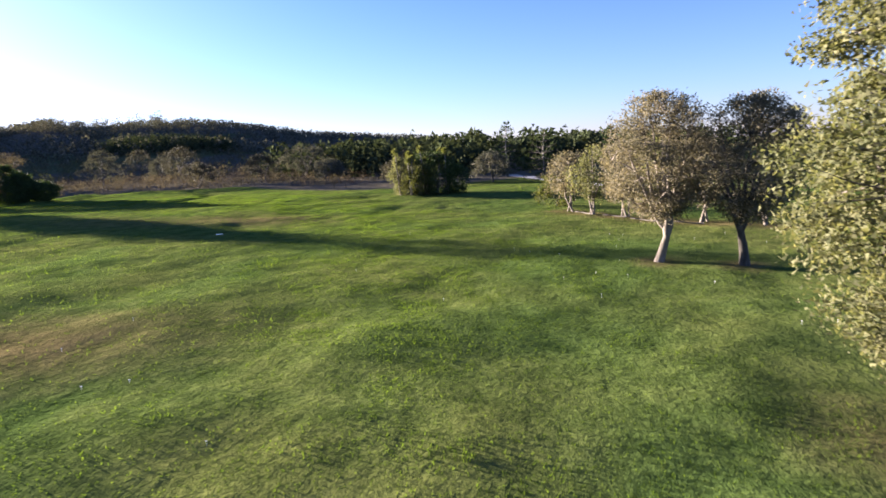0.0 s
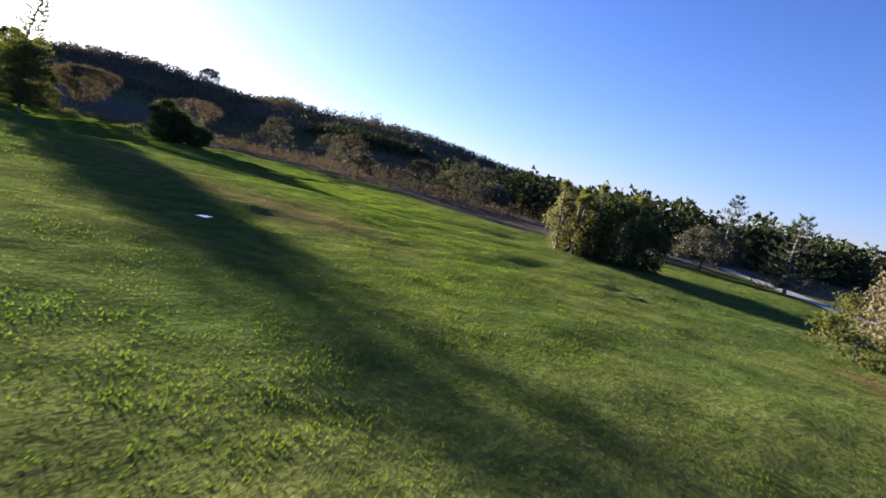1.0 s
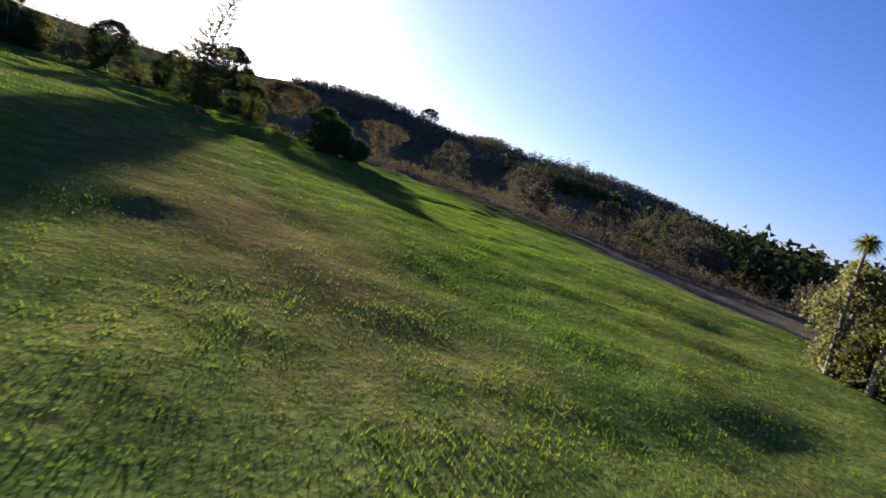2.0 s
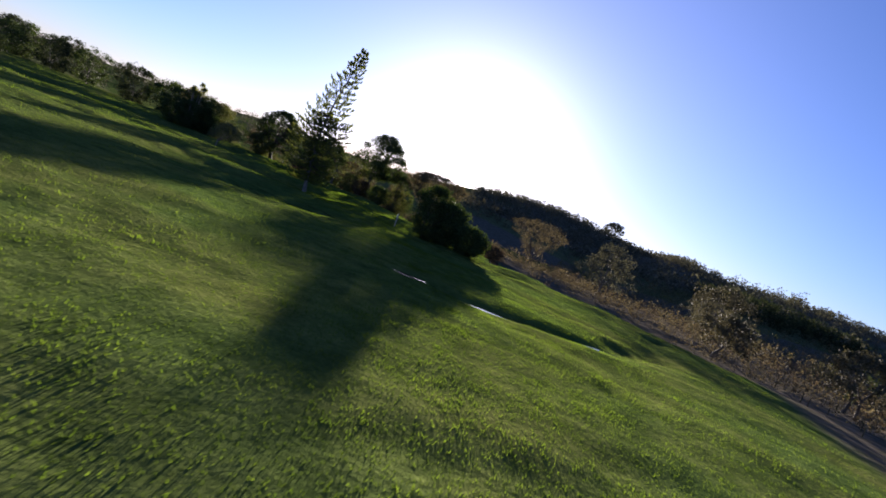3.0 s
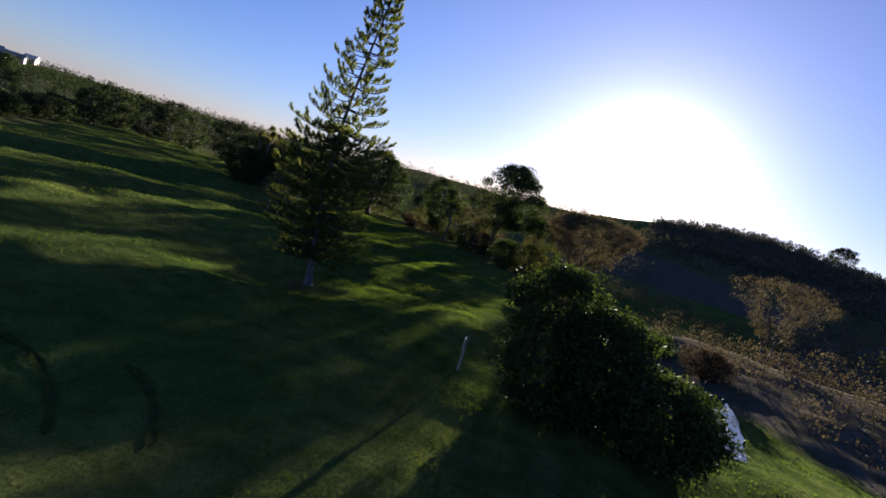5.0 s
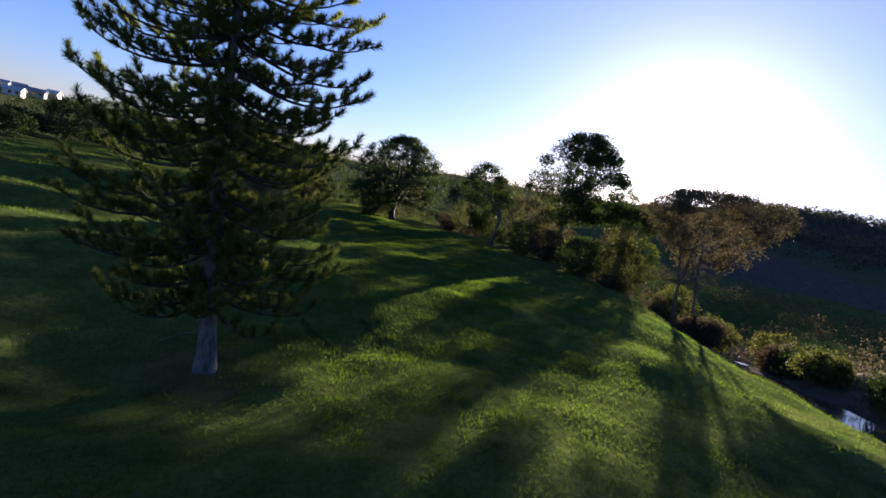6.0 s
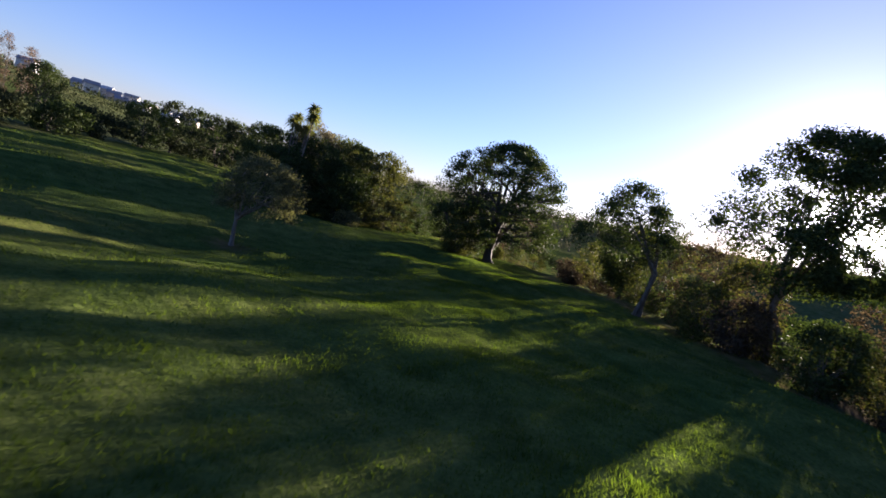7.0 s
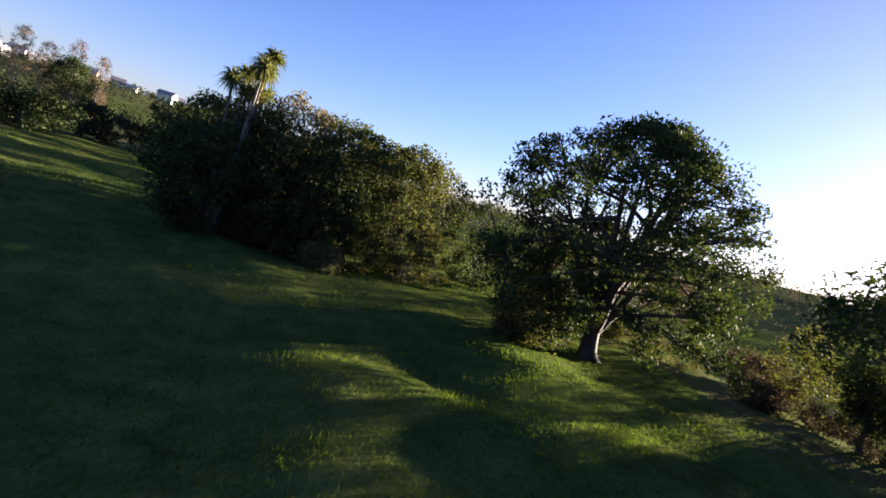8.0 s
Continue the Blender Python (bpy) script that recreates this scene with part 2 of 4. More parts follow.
# skyline of the hills as seen from the middle of the field: bearing, rise in degrees
HILL_AZ = np.array([-180, 0, 40, 75, 90, 97, 102, 108, 114, 119, 124, 129, 134, 137, 140, 143, 146.5, 150, 154, 157, 160, 164, 168, 172, 178, 185, 190, 200, 215, 226, 231, 237, 250, 260, 300, 360.0])
HILL_EL = np.array([1.2, 0.2, 0.1, 0.1, 0.0, 0.0, 0.8, 1.5, 2.1, 2.6, 3.3, 3.9, 3.9, 3.5, 3.6, 4.1, 3.4, 3.7, 4.1, 4.4, 4.2, 3.8, 3.1, 2.6, 2.1, 1.9, 1.8, 1.4, 0.95, 0.95, 1.3, 1.95, 1.95, 1.7, 0.4, 0.2])
MID = (-40.0, 50.0)
RIDGE = 1.4
KNOLL = (-178.0, 215.0)
STREAM = ((-50.0, 93.0), (-62.0, 88.5), (-72.0, 83.5), (-80.0, 79.0), (-89.0, 75.4), (-97.0, 73.8), (-106.0, 73.8), (-114.0, 75.5), (-125.0, 76.5), (-140.0, 82.0))
DRAIN = ((-33.0, 62.0), (-32.0, 70.0), (-38.0, 78.0), (-48.0, 84.0))
FIELD_EDGE = ((80, 60), (34, 92), (8, 96), (-5, 78), (-20, 77), (-46, 91), (-60, 87.5), (-75, 80), (-90, 73.6), (-104, 69.5), (-114, 62.5), (-127, 53), (-133.5, 48), (-137.5, 42), (-138, 34), (-143, 22), (-154, 4), (-160, -20), (-150, -27), (-129, -14), (-112, -1), (-95, 4), (-75, 8), (-50, 0), (-20, -25), (60, -60))


def inside(x, y, poly):
    hit = np.zeros(np.shape(x), bool)
    for (ax, ay), (bx, by) in zip(poly, poly[1:] + poly[:1]):
        cross = ((ay > y) != (by > y)) & (x < (bx - ax) * (y - ay) / ((by - ay) or 1e-9) + ax)
        hit ^= cross
    return hit


PUDDLES = [("puddle", -33.0, 60.4, 0.75, 0.26, 80), ("puddle", -32.4, 64.6, 1.05, 0.7, 75), ("puddle", -32.5, 69.8, 1.6, 0.2, 104),
           ("puddle", -4.2, 39.2, 0.36, 0.18, 120), ("puddle", 7.7, 55.4, 0.8, 0.25, 40), ("puddle", -72.5, 76.1, 5.2, 0.55, 163)]


def land_z(x, y):
    """The height of the land without its puddles."""
    x, y = np.asarray(x, float), np.asarray(y, float)
    dx, dy = x - MID[0], y - MID[1]
    r, az = np.hypot(dx, dy), np.degrees(np.arctan2(dy, dx)) % 360
    rise = np.interp(az, HILL_AZ[1:], HILL_EL[1:])
    far = np.interp(az, (0, 85, 100, 160, 172, 360), (1, 1, RIDGE, RIDGE, 1, 1))
    ridge = 420 * far * np.tan(np.radians(rise)) + 2.0
    wob = value_noise(x / 60, y / 60) * 10 + value_noise(x / 25 + 9, y / 25) * 4
    up = smooth(120, 430 * far, r + 60 * value_noise(x / 90 + 3, y / 90))
    hills = up * (ridge + wob * smooth(150, 320, r) * 0.5) * (1 - 0.5 * smooth(520 * far, 1500 * far, r))
    near = 1 - smooth(90, 260, r)
    z = hills + near * (0.45 * value_noise(x / 14, y / 14) + (0.18 + 0.34 * smooth(-40, -75, x)) * value_noise(x / 4.3 + 5, y / 4.3)) + (0.12 + 0.08 * smooth(-40, -75, x)) * value_noise(x / 1.5, y / 1.5 + 4) * near
    z = z + 7.5 * bell(x, y, *KNOLL, 55, 45) + 9 * bell(x, y, -296, 248, 60, 50)
    z = z - 1.5 * bell(x, y, -106, 32, 12) - 0.7 * bell(x, y, -55, 50, 8) - 1.1 * bell(x, y, -76, 50.6, 6.5) + 0.25 * bell(x, y, -71, 59, 6)
    valley = line_distance(x, y, STREAM)
    depth = np.interp(x, (-140, -120, -100, -85, -62), (3.2, 2.7, 2.2, 1.2, 0.35))
    z = z - depth * np.exp(-(valley / np.interp(x, (-118, -96), (7.0, 4.2))) ** 2) - 0.35 * np.exp(-(line_distance(x, y, DRAIN) / 1.3) ** 2)
    west = smooth(0, 16, line_distance(x, y, FIELD_EDGE[9:16])) * (~inside(x, y, FIELD_EDGE)) * (x < -100) * (1 - smooth(20, 90, valley))
    z = z - 2.2 * west * (1 - smooth(150, 260, r))
    return z


def puddle_level(x, y):
    return float(land_z(x, y)) + 0.0


def ground_z(x, y):
    """The height of the ground at a place, in metres."""
    x, y = np.asarray(x, float), np.asarray(y, float)
    z = land_z(x, y)
    for _, px, py, a, b, turn in PUDDLES:
        c, q = math.cos(radians(turn)), math.sin(radians(turn))
        u, v = (x - px) * c + (y - py) * q, -(x - px) * q + (y - py) * c
        k = 1 - smooth(0.75, 1.0, np.hypot(u / (a + 0.9), v / (b + 0.9)))
        z = z * (1 - k) + k * (puddle_level(px, py) - 0.16 + 0.15 * np.hypot(u / (a + 0.35), v / (b + 0.35)) ** 2 + 0.04 * value_noise(x * 1.3, y * 1.3))
    return z


def at(x, y, dz=0.0):
    return Vector((x, y, float(ground_z(x, y)) + dz))


# ---------------------------------------------------------------- mesh helpers
class Shape:
    """Collects vertices and faces of one mesh."""

    def __init__(self):
        self.v, self.f, self.n = [], [], 0

    def add(self, verts, faces):
        verts, faces = np.asarray(verts, float).reshape(-1, 3), np.asarray(faces, int)
        self.v.append(verts)
        self.f.append(faces + self.n)
        self.n += len(verts)

    def tube(self, pts, radii, sides=6):
        pts = np.asarray(pts, float)
        d = np.gradient(pts, axis=0)
        d /= np.linalg.norm(d, axis=1, keepdims=True) + 1e-9
        side = np.cross(d, (0.31, 0.17, 0.93))
        bad = np.linalg.norm(side, axis=1) < 0.15
        side[bad] = np.cross(d[bad], (1, 0, 0))
        side /= np.linalg.norm(side, axis=1, keepdims=True) + 1e-9
        up = np.cross(d, side)
        a = np.linspace(0, 2 * np.pi, sides, endpoint=False)
        ring = (np.cos(a)[None, :, None] * side[:, None] + np.sin(a)[None, :, None] * up[:, None]) * np.asarray(radii, float)[:, None, None] + pts[:, None]
        k, i = np.meshgrid(np.arange(len(pts) - 1), np.arange(sides), indexing="ij")
        j = (i + 1) % sides
        q = np.stack([k * sides + i, k * sides + j, (k + 1) * sides + j, (k + 1) * sides + i], -1).reshape(-1, 4)
        self.add(ring.reshape(-1, 3), q)

    def leaves(self, centre, length, width, lift=None, r=None):
        """Diamond leaves at the given centres; lift is the direction that they point to on average."""
        r = r or np.random.default_rng(1)
        n = len(centre)
        u = r.normal(size=(n, 3))
        if lift is not None:
            u = u * 0.55 + np.asarray(lift)
        u /= np.linalg.norm(u, axis=1, keepdims=True) + 1e-9
        v = np.cross(u, r.normal(size=(n, 3)))
        v /= np.linalg.norm(v, axis=1, keepdims=True) + 1e-9
        size = r.uniform(0.6, 1.35, (n, 1))
        a, b, w = centre - u * length / 2 * size, centre + u * length / 2 * size, v * width / 2 * size
        verts = np.stack([a - w, a + w, b], 1)
        self.add(verts.reshape(-1, 3), np.arange(3 * n).reshape(n, 3))

    def mesh(self, name, mat, shade=True):
        me = bpy.data.meshes.new(name)
        v, kinds = np.concatenate(self.v), {}
        for f in self.f:
            kinds.setdefault(f.shape[1], []).append(f)
        loops = np.concatenate([np.concatenate(k).ravel() for k in kinds.values()])
        sizes = np.concatenate([np.full(len(np.concatenate(k)), n) for n, k in kinds.items()])
        me.vertices.add(len(v))
        me.vertices.foreach_set("co", v.ravel().astype(np.float32))
        me.loops.add(len(loops))
        me.loops.foreach_set("vertex_index", loops.astype(np.int32))
        me.polygons.add(len(sizes))
        me.polygons.foreach_set("loop_start", np.concatenate([[0], np.cumsum(sizes)[:-1]]).astype(np.int32))
        me.polygons.foreach_set("loop_total", sizes.astype(np.int32))
        me.polygons.foreach_set("use_smooth", np.full(len(sizes), shade))
        me.materials.append(mat)
        me.update(calc_edges=True)
        me.validate()
        return me


def thing(name, place, label, category, group=""):
    ob = new(name)
    ob.empty_display_size = 0.3
    ob.matrix_world = Matrix.Translation(place)
    return tagged(ob, label, category, group)


def part(name, shape, mat, parent, label="", shade=True):
    ob = new(name, shape.mesh(name, mat, shade))
    ob.parent = parent
    return tagged(ob, label) if label else ob


def bez(a, b, c, n):
    t = np.linspace(0, 1, n)[:, None]
    return (1 - t) ** 2 * np.asarray(a) + 2 * t * (1 - t) * np.asarray(b) + t * t * np.asarray(c)


# ---------------------------------------------------------------- plants
def envelope(r, kind, n):
    """n points of a crown of unit width and unit height, more of them near its skin."""
    a, s = r.uniform(0, 2 * np.pi, n), r.uniform(0.25, 1, n) ** 0.4
    if kind == "cone":
        h = 1 - np.sqrt(r.uniform(0.0, 1, n))
        rad = (1 - h) ** 0.75 * (0.55 + 0.45 * smooth(0, 0.12, h))
    elif kind == "vase":
        h = r.uniform(0, 1, n) ** 0.55
        rad = np.where(h < 0.72, 0.25 + 0.75 * (h / 0.72) ** 0.9, np.sqrt(np.clip(1 - ((h - 0.72) / 0.28) ** 2, 0.05, 1)))
    elif kind == "full":
        h, s = r.uniform(0, 1, n), r.uniform(0, 1, n) ** 0.5
        rad = np.sqrt(np.clip(1 - (1.7 * h - 0.75) ** 2, 0.05, 1))
    elif kind == "flat":
        h = r.uniform(0, 1, n) ** 0.8
        rad = np.sqrt(np.clip(1 - h ** 2.2, 0.02, 1))
    else:
        h = r.uniform(0, 1, n)
        rad = np.sqrt(np.clip(1 - (2 * h - 1) ** 2, 0.04, 1)) ** 0.85
    wob = 1 + 0.28 * np.sin(2 * a + r.uniform(0, 6)) * np.sin(3.0 * h + r.uniform(0, 6)) + 0.14 * np.sin(5 * a + 7 * h)
    return np.stack([np.cos(a) * rad * s * wob, np.sin(a) * rad * s * wob, h], 1)


def tree(name, place, height, spread, low, kind, label, category, leaf_mat, bark_mat, seed, trunk=0.16, clumps=90, leaves=55, leaf=0.2,
         clump_r=0.45, stems=1, limbs=9, lean=(0.0, 0.0), shift=(0.0, 0.0), droop=0.0, group="", fork=0.5):
    """A tree: a tapered trunk with limbs and twigs, and a crown of leaf clumps with gaps between them."""
    r = np.random.default_rng(seed)
    top = thing(name, place, label, category, group)
    wood, twigs, crown, mains_of = Shape(), Shape(), Shape(), []
    c = envelope(r, kind, clumps) * (spread, spread, height - low) + (shift[0], shift[1], low)
    heads = []
    for s in range(stems):
        foot = np.array([0, 0, -0.25]) + (r.normal(size=3) * (0.35 * trunk * 5, 0.35 * trunk * 5, 0) if stems > 1 else 0)
        split = np.array([lean[0], lean[1], max(low * (0.55 + 0.5 * fork), 0.25 * height * fork)]) + r.normal(size=3) * (0.12, 0.12, 0.05) * height * (0.35 if stems == 1 else 0.42)
        bend = (foot + split) / 2 + r.normal(size=3) * 0.05 * height * (0.3, 0.3, 0)
        pts = bez(foot, bend, split, 7)
        rad = np.linspace(1.0, 0.62, 7) * trunk / math.sqrt(stems)
        rad[0] *= 1.28
        rad[1] *= 1.1
        wood.tube(pts, rad, 9)
        mains = max(3, limbs // (3 * stems))
        turn, ways = r.uniform(0, 6.28), []
        for k in range(mains):
            a, e = turn + k * 2 * math.pi / mains + r.normal() * 0.25, r.uniform(0.35, 0.9)
            want = np.array([math.cos(a) * spread * 0.75 * (1.25 - e), math.sin(a) * spread * 0.75 * (1.25 - e), 0]) + (shift[0], shift[1], low + (height - low) * e)
            goal = c[np.argmin(np.linalg.norm(c - want, axis=1))] * (0.9, 0.9, 0.97)
            goal[2] = max(goal[2], split[2] + 0.15 * (height - split[2]))
            mid = split + (goal - split) * r.uniform(0.3, 0.6) + (0, 0, 0.1 * height * r.uniform(-0.6, 0.9))
            pts = bez(split, mid, goal, 10)
            pts[1:-1] += np.cumsum(r.normal(size=(8, 3)) * 0.012 * height * 0.6, axis=0) * np.linspace(1, 0.2, 8)[:, None]
            limb = Shape()
            limb.tube(pts, np.linspace(0.62, 0.1, 10) * trunk / math.sqrt(stems), 7)
            mains_of.append(limb)
            heads.append(pts[2:])
            ways.append(pts)
        for _ in range(max(2, limbs // stems)):
            way = ways[r.integers(mains)]
            q = way[r.integers(3, 8)]
            near_c = c[np.argsort(np.linalg.norm(c - q, axis=1))[:max(6, len(c) // 4)]]
            goal = near_c[r.integers(len(near_c))]
            mid = (q + goal) / 2 + r.normal(size=3) * 0.14 * np.linalg.norm(goal - q) + (0, 0, 0.08 * np.linalg.norm(goal - q))
            pts = bez(q, mid, goal, 8)
            twigs.tube(pts, np.linspace(0.26, 0.06, 8) * trunk / math.sqrt(stems), 5)
            heads.append(pts[2:])
    heads = np.concatenate(heads)
    for p in c:
        d = np.linalg.norm(heads - p, axis=1)
        q = heads[np.argmin(d + 0.6 * np.clip(heads[:, 2] - p[2], 0, None))]
        mid = (p + q) / 2 + r.normal(size=3) * 0.06 * np.linalg.norm(p - q)
        twigs.tube(bez(q, mid, p, 4), np.linspace(0.11, 0.03, 4) * trunk, 3)
    count = r.poisson(leaves * 1.25, len(c)).clip(3)
    leaf = leaf * 0.88
    idx = np.repeat(np.arange(len(c)), count)
    scale = r.uniform(0.55, 1.45, (len(c), 1))[idx]
    ball = r.normal(size=(len(idx), 3))
    ball *= (r.uniform(0.02, 1, (len(idx), 1)) ** 0.45) / np.linalg.norm(ball, axis=1, keepdims=True)
    pts = c[idx] + ball * (clump_r * 1.55, clump_r * 1.55, clump_r * 1.15) * scale
    pts[:, 2] = np.clip(pts[:, 2] - droop * np.abs(r.normal(size=len(pts))), 0.03, None)
    crown.leaves(pts, leaf, leaf * 0.52, (0, 0, -droop) if droop else None, r)
    bole = part("trunk", wood, bark_mat, top)
    for limb in mains_of:
        part("limb", limb, bark_mat, bole)
    tagged(part("branchwork", twigs, bark_mat, top), kind="stuff")
    part("crown", crown, leaf_mat, top)
    return top


def cabbage_tree(place, height, label, seed, stems=3, group="", splay=0.13, size=1.0):
    """A cabbage tree: bare slanting stems, each ending in a round burst of strap leaves."""
    r = np.random.default_rng(seed)
    top = thing("cabbage_tree", place, label, "tree", group)
    wood = Shape()
    for s in range(stems):
        goal = np.array([r.normal() * splay * height, r.normal() * splay * height, height * (1.0 if s == 0 else r.uniform(0.74, 0.97))])
        pts = bez((r.normal() * 0.15, r.normal() * 0.15, -0.2), (goal[0] * 0.7, goal[1] * 0.7, goal[2] * 0.5), goal, 9)
        wood.tube(pts, np.linspace(0.11, 0.055, 9), 7)
        head, n = Shape(), 210
        d = r.normal(size=(n, 3)) + (0, 0, 0.2)
        d /= np.linalg.norm(d, axis=1, keepdims=True)
        ln = r.uniform(0.4, 0.8, (n, 1)) * size
        side = np.cross(d, r.normal(size=(n, 3)))
        side /= np.linalg.norm(side, axis=1, keepdims=True)
        a, m, b = goal + d * 0.04, goal + d * ln * 0.6, goal + d * ln - (0, 0, 0.22 * size)
        w = side * 0.024
        head.add(np.stack([a - w * 0.6, a + w * 0.6, m + w, m - w], 1).reshape(-1, 3), np.arange(4 * n).reshape(n, 4))
        head.add(np.stack([m - w, m + w, b], 1).reshape(-1, 3), np.arange(3 * n).reshape(n, 3))
        part("leaf_head", head, M_STRAP, top)
    part("trunk", wood, M_PALE_BARK, top)
    return top


def norfolk_pine(place, height, reach, label, seed, lean=(0.0, 0.0), step=0.64, needles=120, first=2.1, trunk=0.3, twigs=13, wide=0.015, dead=0, fat=1.0, bow=0.0, mat=M_NEEDLE):
    """A Norfolk pine: a straight mast with whorls of level branches whose shoots turn up like bottle brushes."""
    r = np.random.default_rng(seed)
    top = thing("norfolk_pine", place, label, "tree")
    mast = Shape()

    def axis(h):
        t = h / height
        return np.array([lean[0] * t * t - 0.3 * math.sin(3.0 * t), lean[1] * t * t - bow * math.sin(math.pi * min(1.0, 1.1 * max(t, 0.0))), h])

    hs = np.linspace(-0.2, height, 26)
    rad = trunk * (1 - 0.93 * (hs.clip(0) / height)) + 0.015
    rad[:3] *= (1.6, 1.2, 1.05)
    mast.tube([axis(h) for h in hs], rad, 12)
    part("trunk", mast, M_PINE_BARK, top)
    for k in range(dead):
        stub, a, h = Shape(), r.uniform(0, 6.28), r.uniform(0.9, first + 1.2)
        b, d, ln = axis(h), np.array([math.cos(a), math.sin(a), 0]), r.uniform(0.5, 1.5)
        pts = bez(b, b + d * ln * 0.5 + (0, 0, 0.15), b + d * ln + (0, 0, r.uniform(-0.3, 0.4)), 6)
        stub.tube(pts, np.linspace(0.025, 0.006, 6), 4)
        part("dead_twig", stub, M_PALE_BARK, top)
    h, turn = first, 0.0
    while h < height - 0.2:
        t = h / height
        low = t < 0.54
        long = reach * min(1.0, (1 - t) / 0.5) ** 0.85 * ((0.95 + 0.3 * smooth(0.08, 0.2, t)) if low else 1.05) + 0.2
        count = 10 if low else 8
        for k in range(count):
            a = turn + k * 2 * math.pi / count + r.normal() * 0.15
            d = np.array([math.cos(a), math.sin(a), 0])
            side = np.cross(d, (0, 0, 1))
            ln = long * r.uniform(0.7, 1.08)
            base = axis(h + r.normal() * 0.1)
            sag = r.uniform(-0.2, -0.08) * ln if low else r.uniform(-0.02, 0.06) * ln
            tip = base + d * ln + side * r.normal() * 0.06 * ln + (0, 0, (0.12 if low else 0.1) * ln + sag)
            pts = bez(base, base + d * ln * 0.65 + side * r.normal() * 0.1 * ln + (0, 0, sag - 0.14 * ln), tip, 10)
            bough = Shape()
            bough.tube(pts, np.linspace(0.045, 0.014, 10) * (0.5 + 0.2 * ln), 5)
            shoots = max(3, int(ln * twigs * (1.02 if low else 0.7) / 3.0))
            cs, am = [], []
            for f in np.append(np.clip(np.linspace(0.5 if low else 4.2, 8.5, shoots) + r.normal(size=shoots) * 0.2, 0.3, 8.9), 8.99):
                i = int(f)
                p = pts[i] + (pts[i + 1] - pts[i]) * (f - i)
                sway = 0.05 if f > 8.9 else r.uniform(0.4, 1.3) * r.choice((-1, 1))
                aim = d * (0.55 if low else 0.4) + side * sway * 0.8 + (0, 0, r.uniform(0.1, 0.95) if low else r.uniform(0.5, 1.1))
                aim /= np.linalg.norm(aim)
                shoot = r.uniform(0.28, 0.44) * min(1.0, 0.5 + ln / 4) * fat
                end = p + aim * shoot + (0, 0, 0.2 * shoot)
                stem = bez(p, p + aim * shoot * 0.6 - (0, 0, 0.06 * shoot), end, 4)
                bough.tube(stem, [0.012, 0.01, 0.008, 0.005], 3)
                e = (r.uniform(0.1, 1.0, needles) ** 0.8)[:, None]
                cs.append((1 - e) ** 2 * stem[0] + 2 * e * (1 - e) * (p + aim * shoot * 0.6 - (0, 0, 0.06 * shoot)) + e * e * end)
                am.append(np.repeat((end - p)[None] / shoot, needles, 0))
            cs, am = np.concatenate(cs), np.concatenate(am)
            out = np.cross(am, r.normal(size=am.shape))
            out /= np.linalg.norm(out, axis=1, keepdims=True) + 1e-9
            u = am * r.uniform(0.3, 0.9, (len(am), 1)) + out * r.uniform(0.6, 1.0, (len(am), 1)) + (0, 0, 0.15)
            u /= np.linalg.norm(u, axis=1, keepdims=True)
            w = np.cross(u, r.normal(size=u.shape))
            w *= wide * (1.1 if low else 1.0) / (np.linalg.norm(w, axis=1, keepdims=True) + 1e-9)
            nl = r.uniform(0.14, 0.23, (len(u), 1)) * fat
            green = Shape()
            green.add(np.stack([cs - w, cs + w, cs + u * nl], 1).reshape(-1, 3), np.arange(3 * len(u)).reshape(-1, 3))
            part("needles", green, mat, part("branch", bough, M_DARK_BARK, top))
        turn += 0.55
        h += step * r.uniform(0.85, 1.15) * (0.95 if low else 1.0) * (1.0 if t < 0.8 else 0.75)
    return top


def far_woods(name, places, sizes, mat, label, seed, leaves=48, leaf=0.9, spire=0.0):
    """A stretch of distant woodland in one mesh: many small leaf clumps for each crown."""
    r = np.random.default_rng(seed)
    s = Shape()
    for (x, y), h in zip(places, sizes):
        kind = "cone" if r.random() < spire else ("round" if r.random() < 0.6 else "flat")
        w = h * (0.26 if kind == "cone" else r.uniform(0.46, 0.75))
        z = float(ground_z(x, y))
        c = envelope(r, kind, leaves // 3 + 1) * (w, w, h * 0.94) + (0, 0, h * 0.05)
        pts = np.repeat(c, 3, axis=0)
        pts = pts + r.normal(size=pts.shape) * 0.075 * h + (x, y, z)
        s.leaves(pts, leaf * 0.6 * h / 7, leaf * 0.48 * h / 7, None, r)
        s.tube([(x, y, z - 0.4), (x, y, z + h * 0.35)], [0.03 * h, 0.018 * h], 3)
    ob = new(name, s.mesh(name, mat, True))
    return tagged(ob, label, "woodland", kind="stuff")


# ---------------------------------------------------------------- the ground
def spaced(lo, hi, fine_lo, fine_hi, fine, grow):
    mid = list(np.arange(fine_lo, fine_hi, fine))
    left, right, d = [], [], fine
    v = fine_lo
    while v > lo:
        d *= grow
        v -= d
        left.append(v)
    v, d = mid[-1], fine
    while v < hi:
        d *= grow
        v += d
        right.append(v)
    return np.array(left[::-1] + mid + right)


